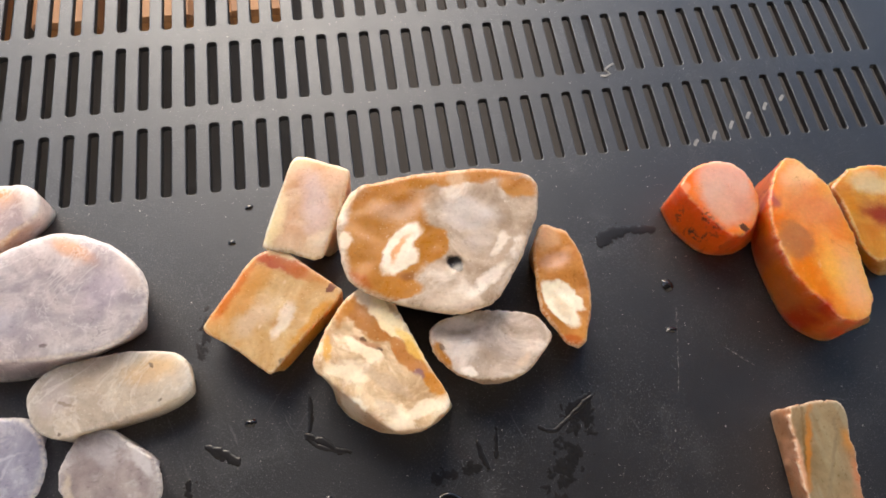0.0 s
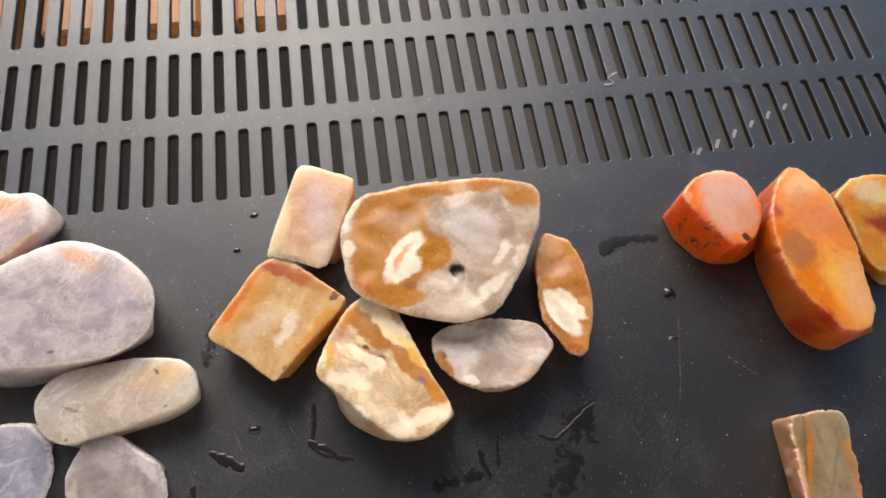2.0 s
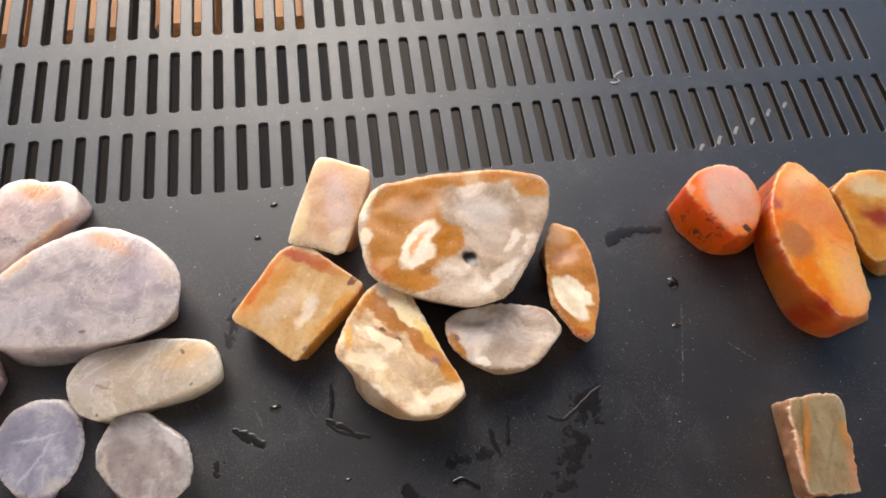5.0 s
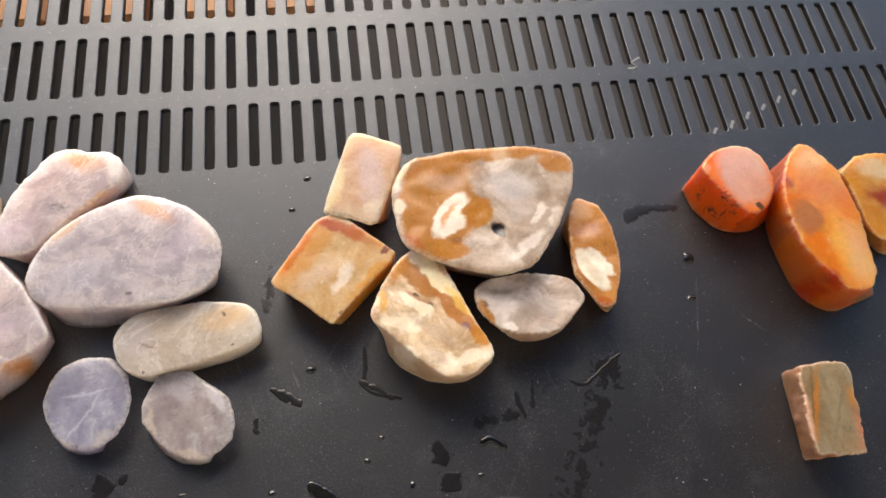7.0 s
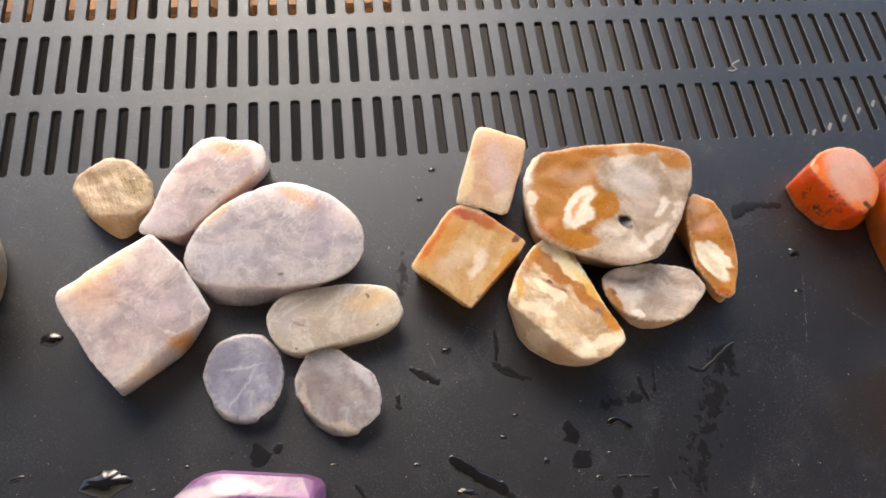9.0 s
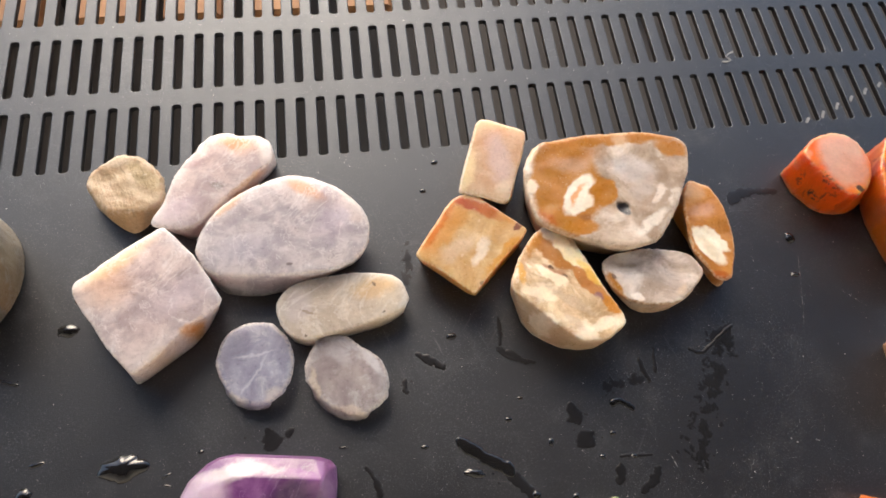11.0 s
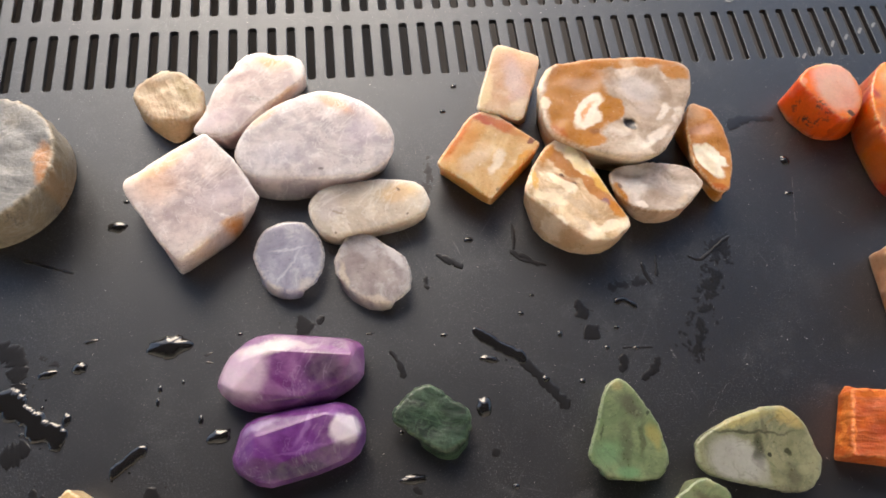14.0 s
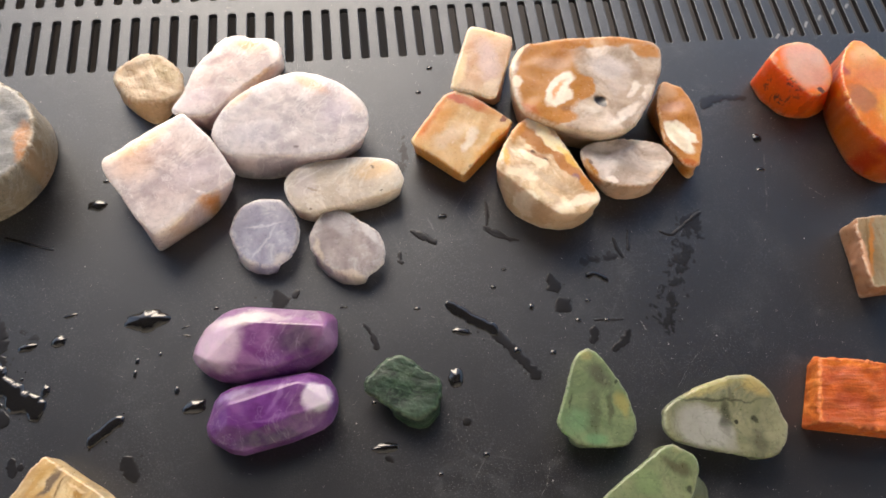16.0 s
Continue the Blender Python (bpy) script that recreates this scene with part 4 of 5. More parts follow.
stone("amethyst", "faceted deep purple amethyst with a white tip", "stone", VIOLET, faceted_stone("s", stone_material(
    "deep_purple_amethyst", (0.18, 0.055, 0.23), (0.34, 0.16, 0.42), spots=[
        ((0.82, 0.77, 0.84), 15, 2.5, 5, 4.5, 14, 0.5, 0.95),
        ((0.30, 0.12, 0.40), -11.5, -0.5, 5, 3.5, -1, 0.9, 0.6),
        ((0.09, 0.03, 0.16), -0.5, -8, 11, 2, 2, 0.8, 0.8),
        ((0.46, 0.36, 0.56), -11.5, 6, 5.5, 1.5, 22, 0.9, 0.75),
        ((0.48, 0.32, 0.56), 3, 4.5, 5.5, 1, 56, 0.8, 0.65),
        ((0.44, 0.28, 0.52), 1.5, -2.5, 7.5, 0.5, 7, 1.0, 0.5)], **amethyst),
    [(-29.5, -79), (-28.5, -75.5), (-27, -71), (-25, -68.5), (-21.5, -67), (-15, -66), (-9, -65), (-2.5, -64.5), (4, -64.5), (7.5, -65.5), (10.5, -67.5), (12.5, -71), (13, -74.5), (12.5, -78), (10.5, -81.5), (7.5, -83.5), (3, -85), (-2.5, -86.5), (-7.5, -87.5), (-13, -88.5), (-17.5, -89), (-21.5, -88), (-24, -86), (-27.5, -84), (-29, -81.5)],
    [(-12.5, 3), (-6, 5), (9.5, 8), (18, 6), (19.5, 0.5), (10, -4), (-4.5, -5.5), (-13, -3)], 6, 12.5))

# ---- green stones ----
stone("green_stone", "small dark green mottled stone with rough edge", "stone", GREEN, slab("s", stone_material(
    "dark_green_stone", (0.010, 0.030, 0.018), (0.030, 0.075, 0.042), glow=0.1, veins=((0.10, 0.16, 0.10), 150.0, 0.05, 0.6), rough=0.45, relief=0.4, wear=0.3, chalk=(0.22, 0.27, 0.17), bands=(70, 3.0, (0.05, 0.10, 0.06), 0.35), spots=[
        ((0.06, 0.10, 0.06), 0, 4, 3.5, 2, -39, 1.0, 0.5),
        ((0.012, 0.03, 0.016), 4.5, -1, 5.5, 2.5, -65, 1.0, 0.6)]),
    [(21.5, -71), (22.5, -69), (25, -67), (27.5, -64.5), (30, -63), (33.5, -62), (36, -62.5), (38, -64), (40, -66), (42, -68), (45, -69.5), (47, -71.5), (47.5, -74), (47.5, -76.5), (46.5, -79.5), (45, -81.5), (42, -83.5), (40, -84.5), (37.5, -84.5), (35, -83.5), (32.5, -81.5), (29.5, -79.5), (26.5, -77), (24, -75), (22, -73.5)],
    9, [(-7.5, 8.5), (-4.5, -8), (-2, -10), (0.5, -12), (3.5, -13), (6.5, -13), (11, -9), (12, -3), (12, -0.5), (11.5, 1.5), (9.5, 3.5), (2.5, 9), (0.5, 10.5), (-2, 11), (-5, 10)], edge=1.2, rough=0.4, chip=0.6, soften=3, seed=20))
stone("green_stone", "pear-shaped pale green stone with black smudges", "stone", GREEN, slab("s", stone_material(
    "pale_green_stone", (0.17, 0.215, 0.135), (0.26, 0.30, 0.195), mottle=((0.06, 0.07, 0.045), 130.0, 0.50, 0.74, 0.6, 0.82), wear=0.25, chalk=(0.44, 0.47, 0.34), glow=0.45, reach=6.0, tint=(0.7, 1.0, 0.6), rough=0.34, veins=((0.05, 0.06, 0.04), 60.0, 0.03, 0.6), spots=[
        ((0.20, 0.31, 0.20), -8, -6, 4, 4, -48, 1.2, 0.6),
        ((0.20, 0.33, 0.21), -2, -12.5, 4, 2, -12, 1.0, 0.7),
        ((0.38, 0.34, 0.16), 8.5, -1.5, 4, 2, -81, 1.1, 0.6),
        ((0.42, 0.38, 0.22), 0, 16, 2, 1.5, -14, 0.9, 0.6),
        ((0.09, 0.09, 0.07), 3, 8.5, 4.5, 3, -68, 1.1, 0.75),
        ((0.10, 0.11, 0.08), -1.5, -3, 8, 2, -99, 1.2, 0.55),
        ((0.08, 0.09, 0.06), 4.5, -2.5, 5.5, 1, -101, 1.2, 0.6),
        ((0.03, 0.045, 0.03), 8, 6.5, 0.5, 0.5, -41, 0.6, 0.85),
        ((0.03, 0.045, 0.03), -8.5, 1, 2.5, 0.5, -102, 1.0, 0.6),
        ((0.02, 0.03, 0.02), 7, -15.5, 1, 0.5, 17, 0.7, 0.85)]),
    [(84, -90), (86, -86), (88, -82), (90.5, -76.5), (92.5, -72), (94.5, -69), (97, -67), (99.5, -66.5), (101.5, -67.5), (103.5, -70), (106, -74.5), (108, -78.5), (110, -83.5), (110.5, -89), (111, -92.5), (110.5, -95.5), (108.5, -98), (106, -100), (100, -100), (94.5, -99), (89.5, -97.5), (86.5, -94.5), (84.5, -92.5)],
    9, [(-9.5, -11.5), (-6.5, -14), (7.5, -15), (10, -13), (12, -11), (12.5, -8), (11.5, 1), (9.5, 5.5), (7.5, 9.5), (5, 14), (3, 16.5), (1, 17.5), (-1.5, 17)], edge=0.9, chip=0.3, soften=3, seed=21))
stone("green_stone", "rounded triangular grey-green stone with dark smudges", "stone", GREEN, slab("s", stone_material(
    "grey_green_stone", (0.21, 0.215, 0.15), (0.31, 0.31, 0.225), mottle=((0.06, 0.07, 0.045), 130.0, 0.50, 0.74, 0.6, 0.82), wear=0.25, chalk=(0.44, 0.47, 0.34), glow=0.45, reach=6.0, tint=(0.7, 1.0, 0.6), rough=0.34, veins=((0.05, 0.06, 0.04), 60.0, 0.03, 0.6), spots=[
        ((0.38, 0.38, 0.36), -11, -2, 9, 6.5, -18, 0.6, 0.8),
        ((0.40, 0.40, 0.38), -6, -3.5, 8.5, 4, -64, 0.6, 0.5),
        ((0.42, 0.38, 0.22), -5, 10.5, 10, 2, 11, 0.8, 0.75),
        ((0.46, 0.38, 0.20), 11, 9.5, 5, 2.5, -39, 0.9, 0.7),
        ((0.05, 0.055, 0.035), -2.5, 1, 5, 1.5, -102, 1.2, 0.75),
        ((0.05, 0.055, 0.035), -3.5, 6, 14, 0.5, -5, 1.2, 0.7),
        ((0.025, 0.03, 0.02), 0.5, -1.5, 1, 1, -15, 0.7, 0.9),
        ((0.03, 0.035, 0.02), 7.5, -1, 1, 1, -63, 0.8, 0.8),
        ((0.07, 0.07, 0.05), 7, -9, 4.5, 2.5, -96, 1.2, 0.6),
        ((0.10, 0.10, 0.07), 1.5, 7, 4, 1, -101, 1.2, 0.6),
        ((0.24, 0.20, 0.10), 6, 9.5, 2.5, 0.5, 26, 1.0, 0.6)]),
    [(120, -91), (121, -89), (124.5, -87.5), (127.5, -86), (134.5, -83.5), (141, -82), (147, -81), (149.5, -81), (154.5, -81.5), (157.5, -84), (159, -86), (160.5, -89.5), (161, -92.5), (161.5, -96.5), (162.5, -99.5), (161.5, -102.5), (159.5, -105.5), (156, -108.5), (152.5, -109), (149.5, -109), (144, -107.5), (138.5, -106), (133, -104.5), (127, -102.5), (122.5, -100.5), (120, -98.5), (119, -95.5)],
    10, [(4, 13.5), (6, -14), (9, -14), (12.5, -13.5), (16, -10.5), (18, -7.5), (19, -4.5), (17, 5), (15.5, 8.5), (14, 10.5), (11, 13), (6, 13.5)], edge=1.3, chip=0.3, soften=3, seed=22))
stone("green_stone", "pale green stone slab with a dark-flecked edge", "stone", GREEN, slab("s", stone_material(
    "soft_green_stone", (0.20, 0.235, 0.15), (0.30, 0.325, 0.22), mottle=((0.06, 0.07, 0.045), 130.0, 0.50, 0.74, 0.6, 0.82), wear=0.25, chalk=(0.44, 0.47, 0.34), glow=0.45, reach=6.0, tint=(0.7, 1.0, 0.6), rough=0.34, veins=((0.05, 0.06, 0.04), 60.0, 0.03, 0.6), spots=[
        ((0.09, 0.08, 0.05), 7, 4.5, 5, 2, -33, 1.1, 0.7),
        ((0.03, 0.035, 0.02), 9, -3, 1, 1, -37, 0.7, 0.85),
        ((0.36, 0.36, 0.24), 9, 10, 1.5, 1.5, -31, 0.9, 0.6),
        ((0.24, 0.31, 0.18), -3, 0, 4, 3.5, -44, 1.0, 0.6)]),
    [(94.5, -114.5), (101, -110.5), (107.5, -107), (113, -104), (117.5, -101.5), (121, -101), (123, -102.5), (126.5, -104.5), (128, -107), (128, -109.5), (125, -115.5), (122, -121), (114, -126), (103, -127), (92.5, -124), (91, -119)],
    10, [(-18, -15), (-7.5, -18), (6, -18), (16.5, -12), (19.5, -7.5), (20, -3), (13, 7.5), (8, 11), (4.5, 10.5)], edge=0.9, soften=3, seed=23))

# ---- other stones ----
stone("orange_block", "rectangular brick-orange fibrous stone block", "stone", RED, slab("s", stone_material(
    "fibrous_orange_stone", (0.42, 0.12, 0.022), (0.58, 0.20, 0.05), glow=0.25, bands=(84, 1.3, (0.33, 0.075, 0.012), 0.6), relief=0.7, rough=0.5, wear=0.5, chalk=(0.72, 0.40, 0.20), spots=[
        ((0.66, 0.28, 0.10), -14.5, 2.5, 10, 0.5, -109, 0.8, 0.7),
        ((0.64, 0.26, 0.06), 0.5, 10, 11.5, 1, -10, 0.9, 0.6),
        ((0.36, 0.09, 0.015), -3.5, -2.5, 9, 3, -19, 1.1, 0.6)]),
    [(179.5, -80), (180.5, -78.5), (186, -79), (192, -80), (198, -81.5), (203.5, -83), (214, -85.5), (214, -95.5), (208.5, -108), (204, -108), (194.5, -105.5), (185.5, -103), (176, -100.5), (172.5, -100), (174, -95), (176.5, -87.5)],
    11, [(-19, -8.5), (-18.5, -9), (13, -16), (25, -18.5), (23, 6.5), (-6, 15.5), (-9.5, 12.5), (-14, 2.5)], edge=0.8, soften=0, chip=0.9, rough=1.1, seed=24))
stone("grey_cylinder", "thick grey stone disc with brown chipped rim", "stone", PALE, slab("s", stone_material(
    "grey_stone", (0.24, 0.24, 0.235), (0.37, 0.37, 0.36), glow=0.1, mottle=((0.30, 0.25, 0.17), 60.0, 0.50, 0.68, 0.4), veins=((0.46, 0.45, 0.42), 40.0, 0.02, 0.8), wear=0.9, chalk=(0.62, 0.56, 0.46),
    spots=[((0.56, 0.32, 0.16), 22, -5, 3.5, 9, 8, 0.6, 0.85), ((0.30, 0.25, 0.17), 26, 0, 3.5, 22, 0, 0.5, 0.5)], relief=0.5, side_tone=((0.38, 0.32, 0.23), 0.75)),
    [(-111.5 + 24.5 * math.cos(a * math.pi / 14), 27.5 + 24.5 * math.sin(a * math.pi / 14)) for a in range(28)], 21,
    [(-4.5 + 27.5 * math.cos(a * math.pi / 14), 2 + 28 * math.sin(a * math.pi / 14)) for a in range(28)], edge=0.9, chip=0.9, rough=0.6, soften=2, seed=25))
stone("banded_stone", "tan and grey striped stone with pointed corner", "stone", BROWN, slab("s", stone_material(
    "striped_stone", (0.52, 0.38, 0.20), (0.76, 0.66, 0.48), glow=0.3, bands=(-35, 4.0, (0.34, 0.26, 0.16), 0.6), spots=[
        ((0.16, 0.13, 0.12), -1.5, 2, 4.5, 1, -123, 0.8, 0.85),
        ((0.24, 0.17, 0.09), 1, 0.5, 3.5, 0.5, -118, 0.8, 0.8),
        ((0.50, 0.36, 0.18), -5.5, 2.5, 4.5, 1, -122, 0.8, 0.7),
        ((0.40, 0.25, 0.08), 7, -2, 2, 1, -110, 0.8, 0.7),
        ((0.82, 0.72, 0.54), 6.5, 0, 3, 0.5, -36, 0.8, 0.6)]),
    [(-85.5, -94), (-83.5, -91.5), (-82, -88.5), (-80, -86), (-78, -83.5), (-76.5, -83), (-75, -84), (-71, -87), (-66.5, -90.5), (-62, -93.5), (-59, -96), (-57, -98.5), (-63, -103.5), (-69, -106.5), (-77.5, -102.5), (-82.5, -98)],
    10, (1.0, 0, 0), edge=0.7, soften=1, chip=0.5, seed=26))

# ---- water, scratches and dust on the panel ----
def water_material():
    # clear water on black plastic: what shows is the plastic, darker, under a smooth surface
    s = Nodes("water_on_plastic")
    n = s.noise(300.0, 3.0)
    return s.set(Base_Color=s.mix(n.outputs[0], (0.008, 0.008, 0.009), (0.014, 0.014, 0.015)), Roughness=0.06, IOR=1.65)


water = water_material()
damp_nodes = Nodes("damp_film_on_plastic")
damp = damp_nodes.set(Base_Color=damp_nodes.mix(damp_nodes.noise(700.0).outputs[0], (0.007, 0.007, 0.008), (0.014, 0.014, 0.016)), Roughness=0.33, IOR=1.55)


def dome_loop(bm, shape, height):
    """A low dome over a closed outline round the origin, in millimetres."""
    loops = []
    for share, z in ((1.0, 0.0), (0.97, 0.14), (0.88, 0.32), (0.74, 0.53), (0.56, 0.74), (0.36, 0.9), (0.16, 0.98)):
        loops.append([bm.verts.new((x * share * MM, y * share * MM, (z * height + 0.02) * MM)) for x, y in shape])
    n = len(shape)
    for a, b in zip(loops, loops[1:]):
        for i in range(n):
            bm.faces.new((a[i], a[(i + 1) % n], b[(i + 1) % n], b[i]))
    bm.faces.new(loops[-1])


def water_drop(x, y, half_width, half_depth, turn, rng):
    """One drop, in millimetres: a low dome on an uneven outline."""
    phase, lean, shape = rng.uniform(0, 50), radians(turn), []
    for i in range(36):
        a = 2 * math.pi * i / 36
        r = 0.92 + 0.24 * noise.noise((math.cos(a) * 1.6 + phase, math.sin(a) * 1.6, phase)) + 0.13 * noise.noise((math.cos(a) * 4.5, math.sin(a) * 4.5, phase))
        px, py = r * half_width * math.cos(a), r * half_depth * math.sin(a)
        shape.append((px * math.cos(lean) - py * math.sin(lean), px * math.sin(lean) + py * math.cos(lean)))
    bm = bmesh.new()
    dome_loop(bm, shape, min(0.46 * min(half_width, half_depth), 1.7))
    ob = part("water_drop", bm, water, closed=False)
    ob.location = (x * MM, y * MM, 0)
    return tagged(ob, "clear water drop lying on the dark plastic", "water drop", "water drops")


def wet_ribbon(width, line, thick, rng):
    """A ragged ribbon of water along a line, in millimetres, as thick as given in its middle, with a few flecks beside it."""
    flat = []
    for (x0, y0), (x1, y1) in zip(line, line[1:]):
        steps = max(2, int(math.hypot(x1 - x0, y1 - y0) / 0.22))
        flat += [(x0 + (x1 - x0) * k / steps, y0 + (y1 - y0) * k / steps) for k in range(steps)]
    flat.append(line[-1])
    for _ in range(60):
        flat = [flat[0]] + [tuple((flat[i - 1][c] + 2 * flat[i][c] + flat[i + 1][c]) / 4 for c in (0, 1)) for i in range(1, len(flat) - 1)] + [flat[-1]]
    phase, n, fray = rng.uniform(0, 90), len(flat), 0.2 if thick > 0.4 else 0.6
    bm = bmesh.new()
    rows = []
    for i, (x, y) in enumerate(flat):
        (ax, ay), (bx, by) = flat[max(i - 3, 0)], flat[min(i + 3, n - 1)]
        d = math.hypot(bx - ax, by - ay) or 1.0
        nx, ny = -(by - ay) / d, (bx - ax) / d
        f = i / (n - 1)
        taper = max(0.05, min(1.0, math.sqrt(min(f, 1 - f) * n * 0.22 / (0.6 * width))))
        row = []
        for side in (-1, 1):
            w = 0.62 * width * taper * (0.9 + 0.6 * noise.noise((x * 0.16 + phase, y * 0.16, side)) + fray * noise.noise((x * 0.5 + phase, y * 0.5, 3.0 + side)) + 0.5 * fray * noise.noise((x * 1.4, y * 1.4 + phase, side)))
            w = max(0.05, w)
            for share, z in ((1.0, 0.0), (0.93, 0.35), (0.75, 0.72), (0.4, 0.95)):
                row.append((side, share, w, z))
        order = [row[0], row[1], row[2], row[3], row[7], row[6], row[5], row[4]]
        rows.append([bm.verts.new(((x + s * sh * w * nx) * MM, (y + s * sh * w * ny) * MM, (0.012 + z * min(thick, 0.45 * w)) * MM)) for s, sh, w, z in order])
    for a, b in zip(rows, rows[1:]):
        for k in range(7):
            bm.faces.new((a[k], a[k + 1], b[k + 1], b[k]))
    for _ in range(int(n * 0.05 * min(width, 4.0))):
        x, y = flat[rng.randrange(n)]
        x, y, size, turn = x + rng.gauss(0, 0.55 * width), y + rng.gauss(0, 0.55 * width), rng.uniform(0.15, 0.5), rng.uniform(0, 6.3)
        rim = [bm.verts.new(((x + size * rng.uniform(0.5, 1.4) * math.cos(a + turn)) * MM, (y + size * rng.uniform(0.4, 1.0) * math.sin(a + turn)) * MM, 0.008 * MM)) for a in (0, 0.9, 1.8, 2.7, 3.6, 4.5, 5.4)]
        tip = bm.verts.new((x * MM, y * MM, (0.02 + 0.12 * size) * MM))
        for k in range(7):
            bm.faces.new((rim[k], rim[(k + 1) % 7], tip))
    if thick > 0.4:
        return tagged(part("puddle", bm, water, closed=False), "ragged little puddle of clear water on the dark plastic", "puddle", "puddles")
    return tagged(part("water_streak", bm, damp, closed=False), "thin ragged streak of water drying on the dark plastic", "water streak", "water streaks")


def water_streak(width, line, rng):
    """A drying streak of water: a narrow broken thread with many tiny ragged flecks scattered round it."""
    flat = []
    for (x0, y0), (x1, y1) in zip(line, line[1:]):
        steps = max(2, int(math.hypot(x1 - x0, y1 - y0) / 0.25))
        flat += [(x0 + (x1 - x0) * k / steps, y0 + (y1 - y0) * k / steps, x1 - x0, y1 - y0) for k in range(steps)]
    bm = bmesh.new()
    phase = rng.uniform(0, 60)
    count = int(len(flat) * (0.9 + 0.62 * width))
    for n in range(count):
        i = rng.randrange(len(flat))
        x, y, dx, dy = flat[i]
        core = n % 4 == 0
        spread = (0.12 if core else 0.36) * width * (0.7 + 0.8 * abs(noise.noise((i * 0.09, phase, 8.0))))
        x, y = x + rng.gauss(0, spread), y + rng.gauss(0, spread)
        if noise.noise((x * 0.28 + phase, y * 0.28, 2.0)) < 0.06:
            continue
        if noise.noise((x * 0.28 + phase, y * 0.28, 2.0)) < 0.06:
            continue
        if noise.noise((x * 0.28 + phase, y * 0.28, 2.0)) < 0.06:
            continue
        if noise.noise((x * 0.28 + phase, y * 0.28, 2.0)) < 0.06:
            continue
        if noise.noise((x * 0.28 + phase, y * 0.28, 2.0)) < 0.06:
            continue
        if noise.noise((x * 0.28 + phase, y * 0.28, 2.0)) < 0.06:
            continue
        if noise.noise((x * 0.28 + phase, y * 0.28, 2.0)) < 0.06:
            continue
        if noise.noise((x * 0.28 + phase, y * 0.28, 2.0)) < 0.06:
            continue
        if noise.noise((x * 0.28 + phase, y * 0.28, 2.0)) < 0.06:
            continue
        lean = math.atan2(dy, dx) + rng.gauss(0, 0.5 if core else 1.0)
        size = rng.uniform(0.28, 0.75) * (1.0 if core else 0.75) * (1.25 if width > 4 else 1.0)
        long = rng.uniform(1.2, 2.6)
        ca, sa = math.cos(lean), math.sin(lean)
        rim, mid = [], []
        for k in range(9):
            a = 2 * math.pi * k / 9
            r = size * rng.uniform(0.55, 1.15)
            px, py = r * long * math.cos(a), r * math.sin(a)
            qx, qy = px * ca - py * sa, px * sa + py * ca
            rim.append(bm.verts.new(((x + qx) * MM, (y + qy) * MM, 0.006 * MM)))
            mid.append(bm.verts.new(((x + 0.6 * qx) * MM, (y + 0.6 * qy) * MM, (0.02 + 0.05 * size) * MM)))
        for k in range(9):
            bm.faces.new((rim[k], rim[(k + 1) % 9], mid[(k + 1) % 9], mid[k]))
        bm.faces.new(mid)
    return tagged(part("water_spray", bm, damp, closed=False), "fine spray of tiny water flecks drying on the dark plastic", "water spray", "water sprays")


rng = random.Random(5)
# middle, half width, half depth and turn of each drop
DROPS = (
    (-52, -39, 7.6, 4.6, 0),
    (-91, -45, 3.5, 1.6, 12),
    (-81, -44, 2.6, 2.3, 0),
    (-35, -71, 4.4, 2.7, 6),
    (-72.5, 7.5, 3.8, 2.5, 0),
    (53.5, -70.5, 2.7, 4.0, 0),
    (27, -91, 4.8, 1.8, 0),
    (-54.5, -53.5, 0.9, 1.5, 0),
    (-55, -58, 0.7, 1.7, 0),
    (-83.5, -60.5, 1.6, 2.4, 0),
    (-41, -65, 0.9, 1.8, 0),
    (58.5, 62, 1.4, 1.2, 0),
    (52.5, 50, 1.4, 1.1, 0),
    (193, 17, 2.2, 2.5, 0),
    (190, 2, 1.9, 1.1, 0),
    (71.5, -38.5, 1.3, 0.9, 0),
    (84.5, -47.5, 1.0, 1.5, 0),
    (106, -47, 1.3, 0.9, 0),
    (76.5, -32, 1.1, 0.7, 0),
    (-47, -52, 0.6, 1.0, 0),
    (42.5, -44, 1.4, 0.8, 0),
    (60.5, -97, 1.3, 1.1, 0),
    (44.5, -101.5, 1.1, 0.7, 0),
    (-91.5, -56, 0.7, 0.7, 0),
    (56, -8, 1.9, 1.4, 0),
    (111.5, -55, 1.3, 0.8, 0),
    (-3.5, -52, 0.8, 0.6, 0),
    (-28.5, -37, 1.0, 0.6, 0),
    (24.5, -76, 0.9, 0.9, 0),
    (-70, 17.5, 1.4, 1.0, 0),
    (-78, -35, 2.6, 0.8, 10),
    (-39, -43, 1.7, 0.4, 20),
    (-38.5, -46, 1.5, 0.4, -15),
    (-97, -64, 0.9, 0.7, 0),
    (57.5, -54, 4.0, 1.6, -15),
    (101, -54, 1.3, 1.0, 0),
    (76.5, -63, 1.6, 1.4, 0),
    (89.5, -65, 1.4, 1.0, 0),
    (16.5, -41, 1.6, 0.4, 0),
)
for drop in DROPS:
    water_drop(*drop, rng)
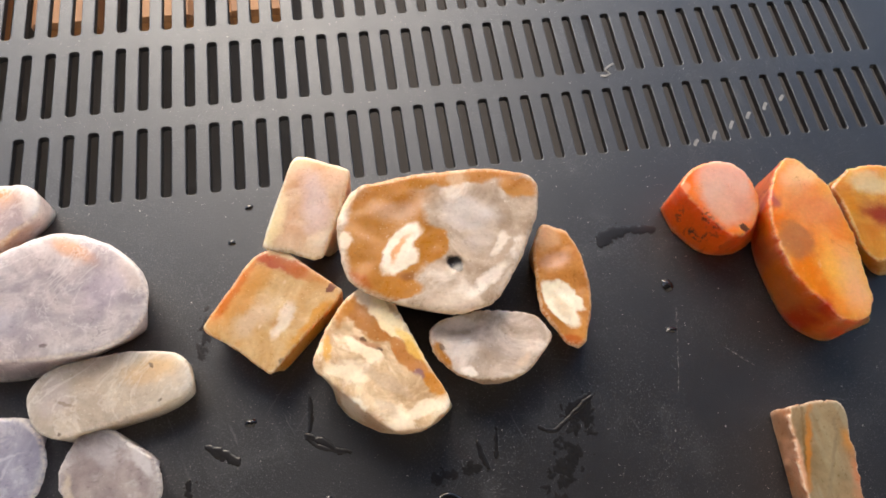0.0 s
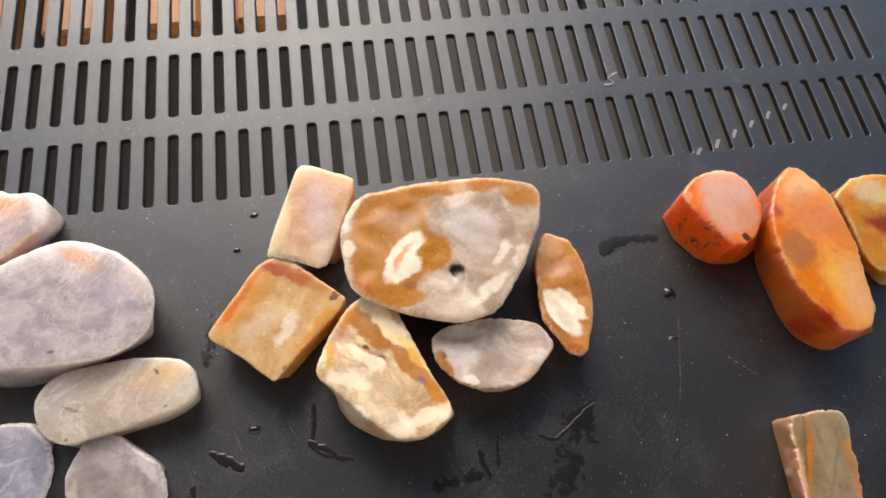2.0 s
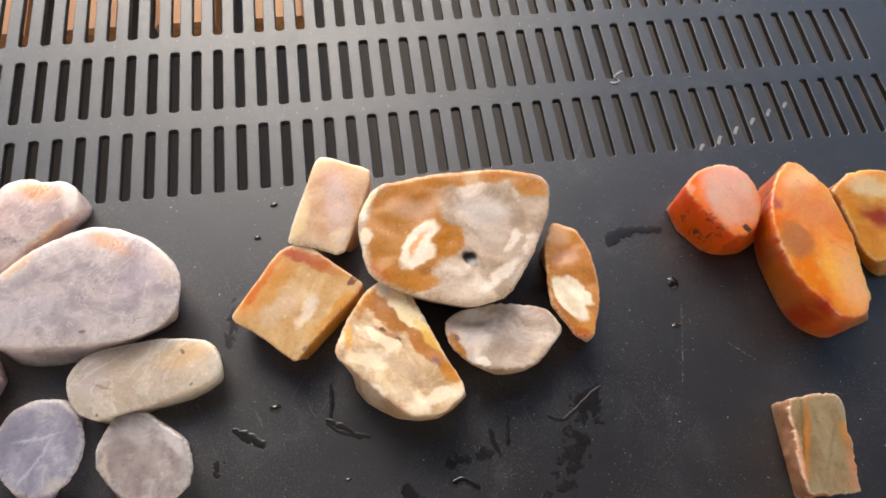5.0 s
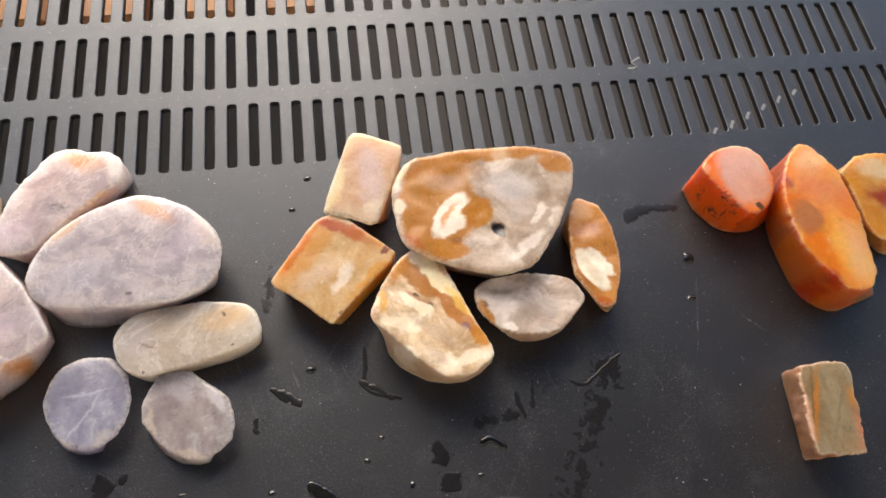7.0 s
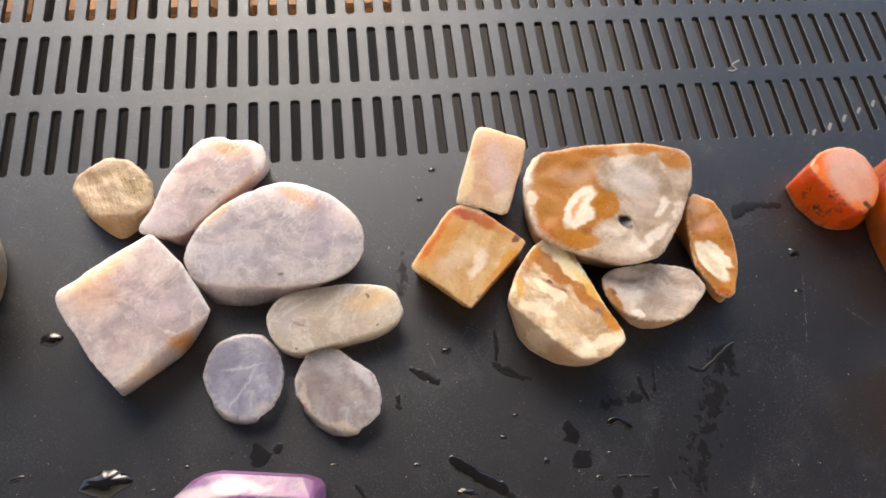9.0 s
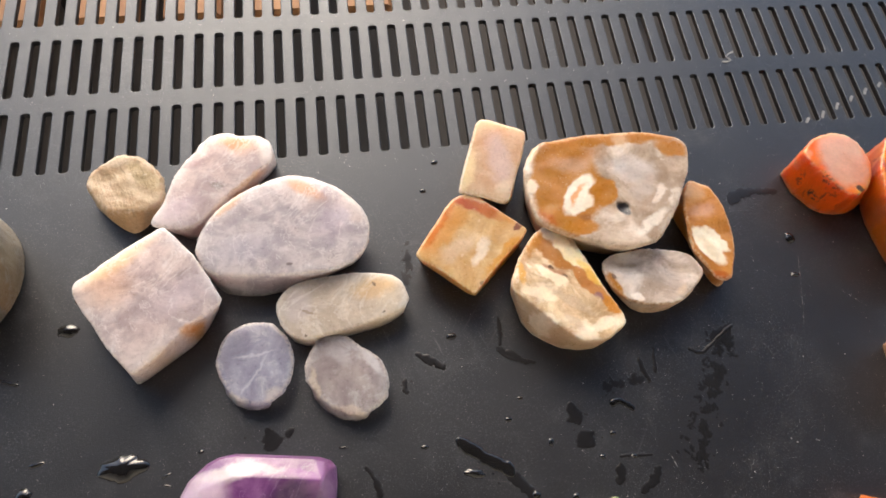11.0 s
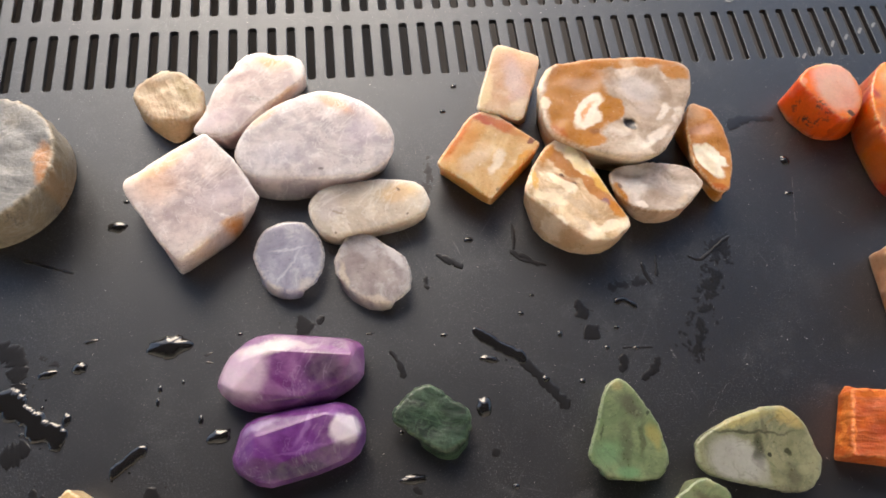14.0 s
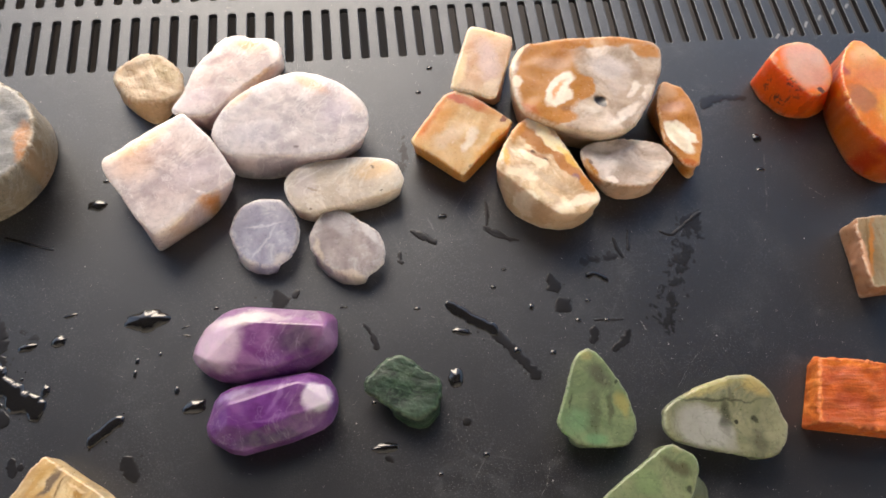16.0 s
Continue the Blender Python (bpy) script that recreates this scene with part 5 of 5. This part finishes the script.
# width, line and thickness of each ribbon of water
RIBBONS = (
    (7.8, [(-107, -51), (-99.5, -54.5), (-94, -60.5), (-88, -66.5)], 1.0),
    (6.0, [(-89.5, -61), (-86, -67), (-85, -70.5)], 0.9),
    (6.5, [(-108.5, -33.5), (-101.5, -39), (-99.5, -47), (-101, -53.5)], 0.12),
    (5.9, [(-104.5, -71), (-98.5, -70), (-93.5, -68.5)], 0.12),
    (3.6, [(-68.5, -80.5), (-65.5, -77.5), (-61, -73.5), (-57.5, -72)], 0.7),
    (1.0, [(-104, -3), (-97.5, -5.5), (-91.5, -7.5), (-86, -9.5)], 0.5),
    (3.9, [(53, -42.5), (58.5, -47), (65, -52), (70.5, -56.5)], 0.45),
    (3.2, [(68.5, -55), (74, -61), (79, -67.5), (83, -74)], 0.2),
    (1.8, [(23, -47.5), (25.5, -52), (27, -58)], 0.15),
    (4.2, [(-57, -84.5), (-54.5, -88), (-52.5, -93)], 0.12),
    (2.4, [(-91.5, -81), (-90.5, -87.5)], 0.12),
    (1.7, [(-88.5, -83), (-88, -85.5)], 0.12),
    (2.0, [(71, -13.5), (76, -16.5), (82, -20.5)], 0.3),
    (1.3, [(73.5, -7), (72.5, -13.5)], 0.2),
    (4.7, [(93.5, -35), (94.5, -39.5), (95.5, -43)], 0.12),
    (5.9, [(95, -45), (99, -50.5)], 0.12),
    (1.9, [(107, -38), (110.5, -36), (113.5, -38.5), (115.5, -40.5)], 0.7),
    (1.3, [(121, -22.5), (122, -27.5), (123.5, -31.5)], 0.3),
    (1.1, [(127.5, -19.5), (126, -29)], 0.25),
    (1.1, [(140, -21.5), (144.5, -24), (151, -19.5), (159.5, -14.5)], 0.3),
    (2.5, [(106.5, -56.5), (104.5, -63.5)], 0.1),
    (2.5, [(119.5, -59), (116, -64), (111, -66.5)], 0.1),
    (0.8, [(106.5, -54.5), (118, -55.5)], 0.15),
    (2.1, [(45, -13.5), (49, -16), (52.5, -19.5)], 0.3),
    (1.9, [(38.5, -21), (38.5, -26.5)], 0.2),
    (2.0, [(1, -33), (-1.5, -36)], 0.1),
    (5.1, [(-8, -32), (-6, -39.5)], 0.05),
    (2.3, [(54, -86.5), (57, -85)], 0.1),
    (2.6, [(27, -93.5), (29.5, -96)], 0.1),
    (4.4, [(173.5, 33), (178, 37.5), (184, 39)], 0.08),
    (2.8, [(181.5, 38.5), (195, 37.5)], 0.06),
    (1.6, [(43, -12.5), (48.5, -17.5)], 0.25),
    (1.5, [(73.5, -2.5), (73.5, -11)], 0.1),
    (1.3, [(71, -14.5), (76.5, -18.5), (84.5, -20.5)], 0.3),
    (3.1, [(157.5, -14.5), (149.5, -21)], 0.08),
)
for ribbon in RIBBONS:
    wet_ribbon(*ribbon, rng)
# width and line of each fine spray of drying water
SPRAYS = (
    (7.9, [(157.5, -16), (149, -30), (139.5, -45), (133, -59.5)]),
    (5.4, [(147, -29.5), (139.5, -40.5)]),
    (3.6, [(45.5, 28), (43, 18), (42, 13)]),
    (3.5, [(104.5, -32.5), (111.5, -31), (124, -30)]),
    (2.2, [(-93.5, -40), (-88, -42.5)]),
    (2.1, [(132, -55), (140, -51.5)]),
    (1.7, [(51, -5), (57, -9)]),
)
for spray in SPRAYS:
    water_streak(*spray, rng)

scratch_nodes = Nodes("scratched_plastic")
scratch_mat = scratch_nodes.set(Base_Color=scratch_nodes.mix(scratch_nodes.ramp(scratch_nodes.noise(900.0).outputs[0], 0.45, 0.6), (0.05, 0.05, 0.05), (0.26, 0.26, 0.26)), Roughness=0.7)


def scratch(line, width):
    bm = bmesh.new()
    rows = []
    pts = []
    for (x0, y0), (x1, y1) in zip(line, line[1:]):
        for k in range(8):
            pts.append((x0 + (x1 - x0) * k / 8, y0 + (y1 - y0) * k / 8))
    for i, (x, y) in enumerate(pts):
        w = width * (0.5 + 0.5 * noise.noise((i * 0.5, x, y)))
        x += 0.35 * noise.noise((i * 0.3, y, 1.0))
        rows.append([bm.verts.new(((x + o) * MM, (y + 0.4 * o) * MM, z * MM)) for o, z in ((-w, 0.004), (0, 0.03), (w, 0.004))])
    for a, b in zip(rows, rows[1:]):
        for k in range(2):
            bm.faces.new((a[k], a[k + 1], b[k + 1], b[k]))
    part("scratch", bm, scratch_mat, panel, "pale hairline scratch")


for line in ([(152.5, -61), (148.5, -67), (141.5, -71.5), (137, -76), (131, -83)], [(76, -113), (79, -109), (82, -101)], [(162, -40), (164, -36)], [(124, -56), (126, -62)],
             [(193.7, 9), (190, -5.5), (186, -19.5)], [(206, -6), (215, -14)], [(172, -42), (181, -36)]):
    scratch(line, 0.2)

# a torn zigzag scrap of white film on the bar between two rows of slots
scrap_nodes = Nodes("white_film")
scrap_mat = scrap_nodes.set(Base_Color=scrap_nodes.mix(scrap_nodes.noise(400.0).outputs[0], (0.14, 0.14, 0.135), (0.40, 0.40, 0.38)), Roughness=0.4)


def scrap(name, line, width, lift, label, category, group=""):
    bm = bmesh.new()
    rows = []
    for i, (x, y) in enumerate(line):
        (ax, ay), (bx, by) = line[max(i - 1, 0)], line[min(i + 1, len(line) - 1)]
        d = math.hypot(bx - ax, by - ay) or 1.0
        nx, ny = -(by - ay) / d * width / 2, (bx - ax) / d * width / 2
        z = 0.02 + lift * (i % 2)
        rows.append([bm.verts.new(((x + sx * nx) * MM, (y + sx * ny) * MM, (z + dz) * MM)) for sx, dz in ((-1, 0), (1, 0), (1, 0.12), (-1, 0.12))])
    for a, b in zip(rows, rows[1:]):
        for k in range(4):
            bm.faces.new((a[k], a[(k + 1) % 4], b[(k + 1) % 4], b[k]))
    bm.faces.new(rows[0])
    bm.faces.new(list(reversed(rows[-1])))
    return tagged(part(name, bm, scrap_mat, smooth=False), label, category, group)


scrap("film_scrap", [(191.5, 102.2), (193.2, 101.6), (195.4, 102.6), (193.4, 104.6), (195.2, 106.0), (197.6, 107.0)], 0.8, 0.35, "torn zigzag scrap of white film on the panel", "scrap")
# small pale patches in a slanting row across the bars
for x, y, size in ((220.8, 69.4, 1.5), (230.8, 71.8, 2.0), (238.9, 75.4, 1.9), (246.5, 78.8, 1.6), (254.0, 82.1, 1.8), (261.9, 85.0, 1.4)):
    bar = round((x - 4) / 8) * 8 + 4
    scrap("fleck", [(bar - 1.1, y - 0.9 * size), (bar - 0.1, y + 0.1), (bar + 1.0, y + 0.8 * size)], 1.2, 0.0, "small pale patch on a bar of the panel", "flake", "residue flakes")

dust = bmesh.new()
for _ in range(8500):
    x, y = rng.uniform(-150, 310), rng.uniform(-160, 66)
    if x < 120 and rng.random() < 0.55:
        continue
    if rng.random() < 0.15:
        x, y = rng.uniform(-150, 310), rng.choice((100.2, 135.2, 66.0)) + rng.uniform(-2.5, 2.5)
    r = rng.uniform(0.035, 0.11) * (2.2 if rng.random() < 0.05 else 1.0)
    ring = [dust.verts.new(((x + r * rng.uniform(0.6, 1.4) * math.cos(a)) * MM, (y + r * rng.uniform(0.6, 1.4) * math.sin(a)) * MM, 0.005 * MM)) for a in (0.3, 1.6, 2.9, 4.2, 5.4)]
    tip = dust.verts.new((x * MM, y * MM, 0.9 * r * MM))
    for i in range(5):
        dust.faces.new((ring[i], ring[(i + 1) % 5], tip))
dust_nodes = Nodes("dust")
dust_mat = dust_nodes.set(Base_Color=(0.5, 0.49, 0.47, 1.0), Roughness=0.8)
tagged(part("dust_specks", dust, dust_mat, smooth=False), "scattered pale dust specks on the dark panel", "dust", kind="stuff")
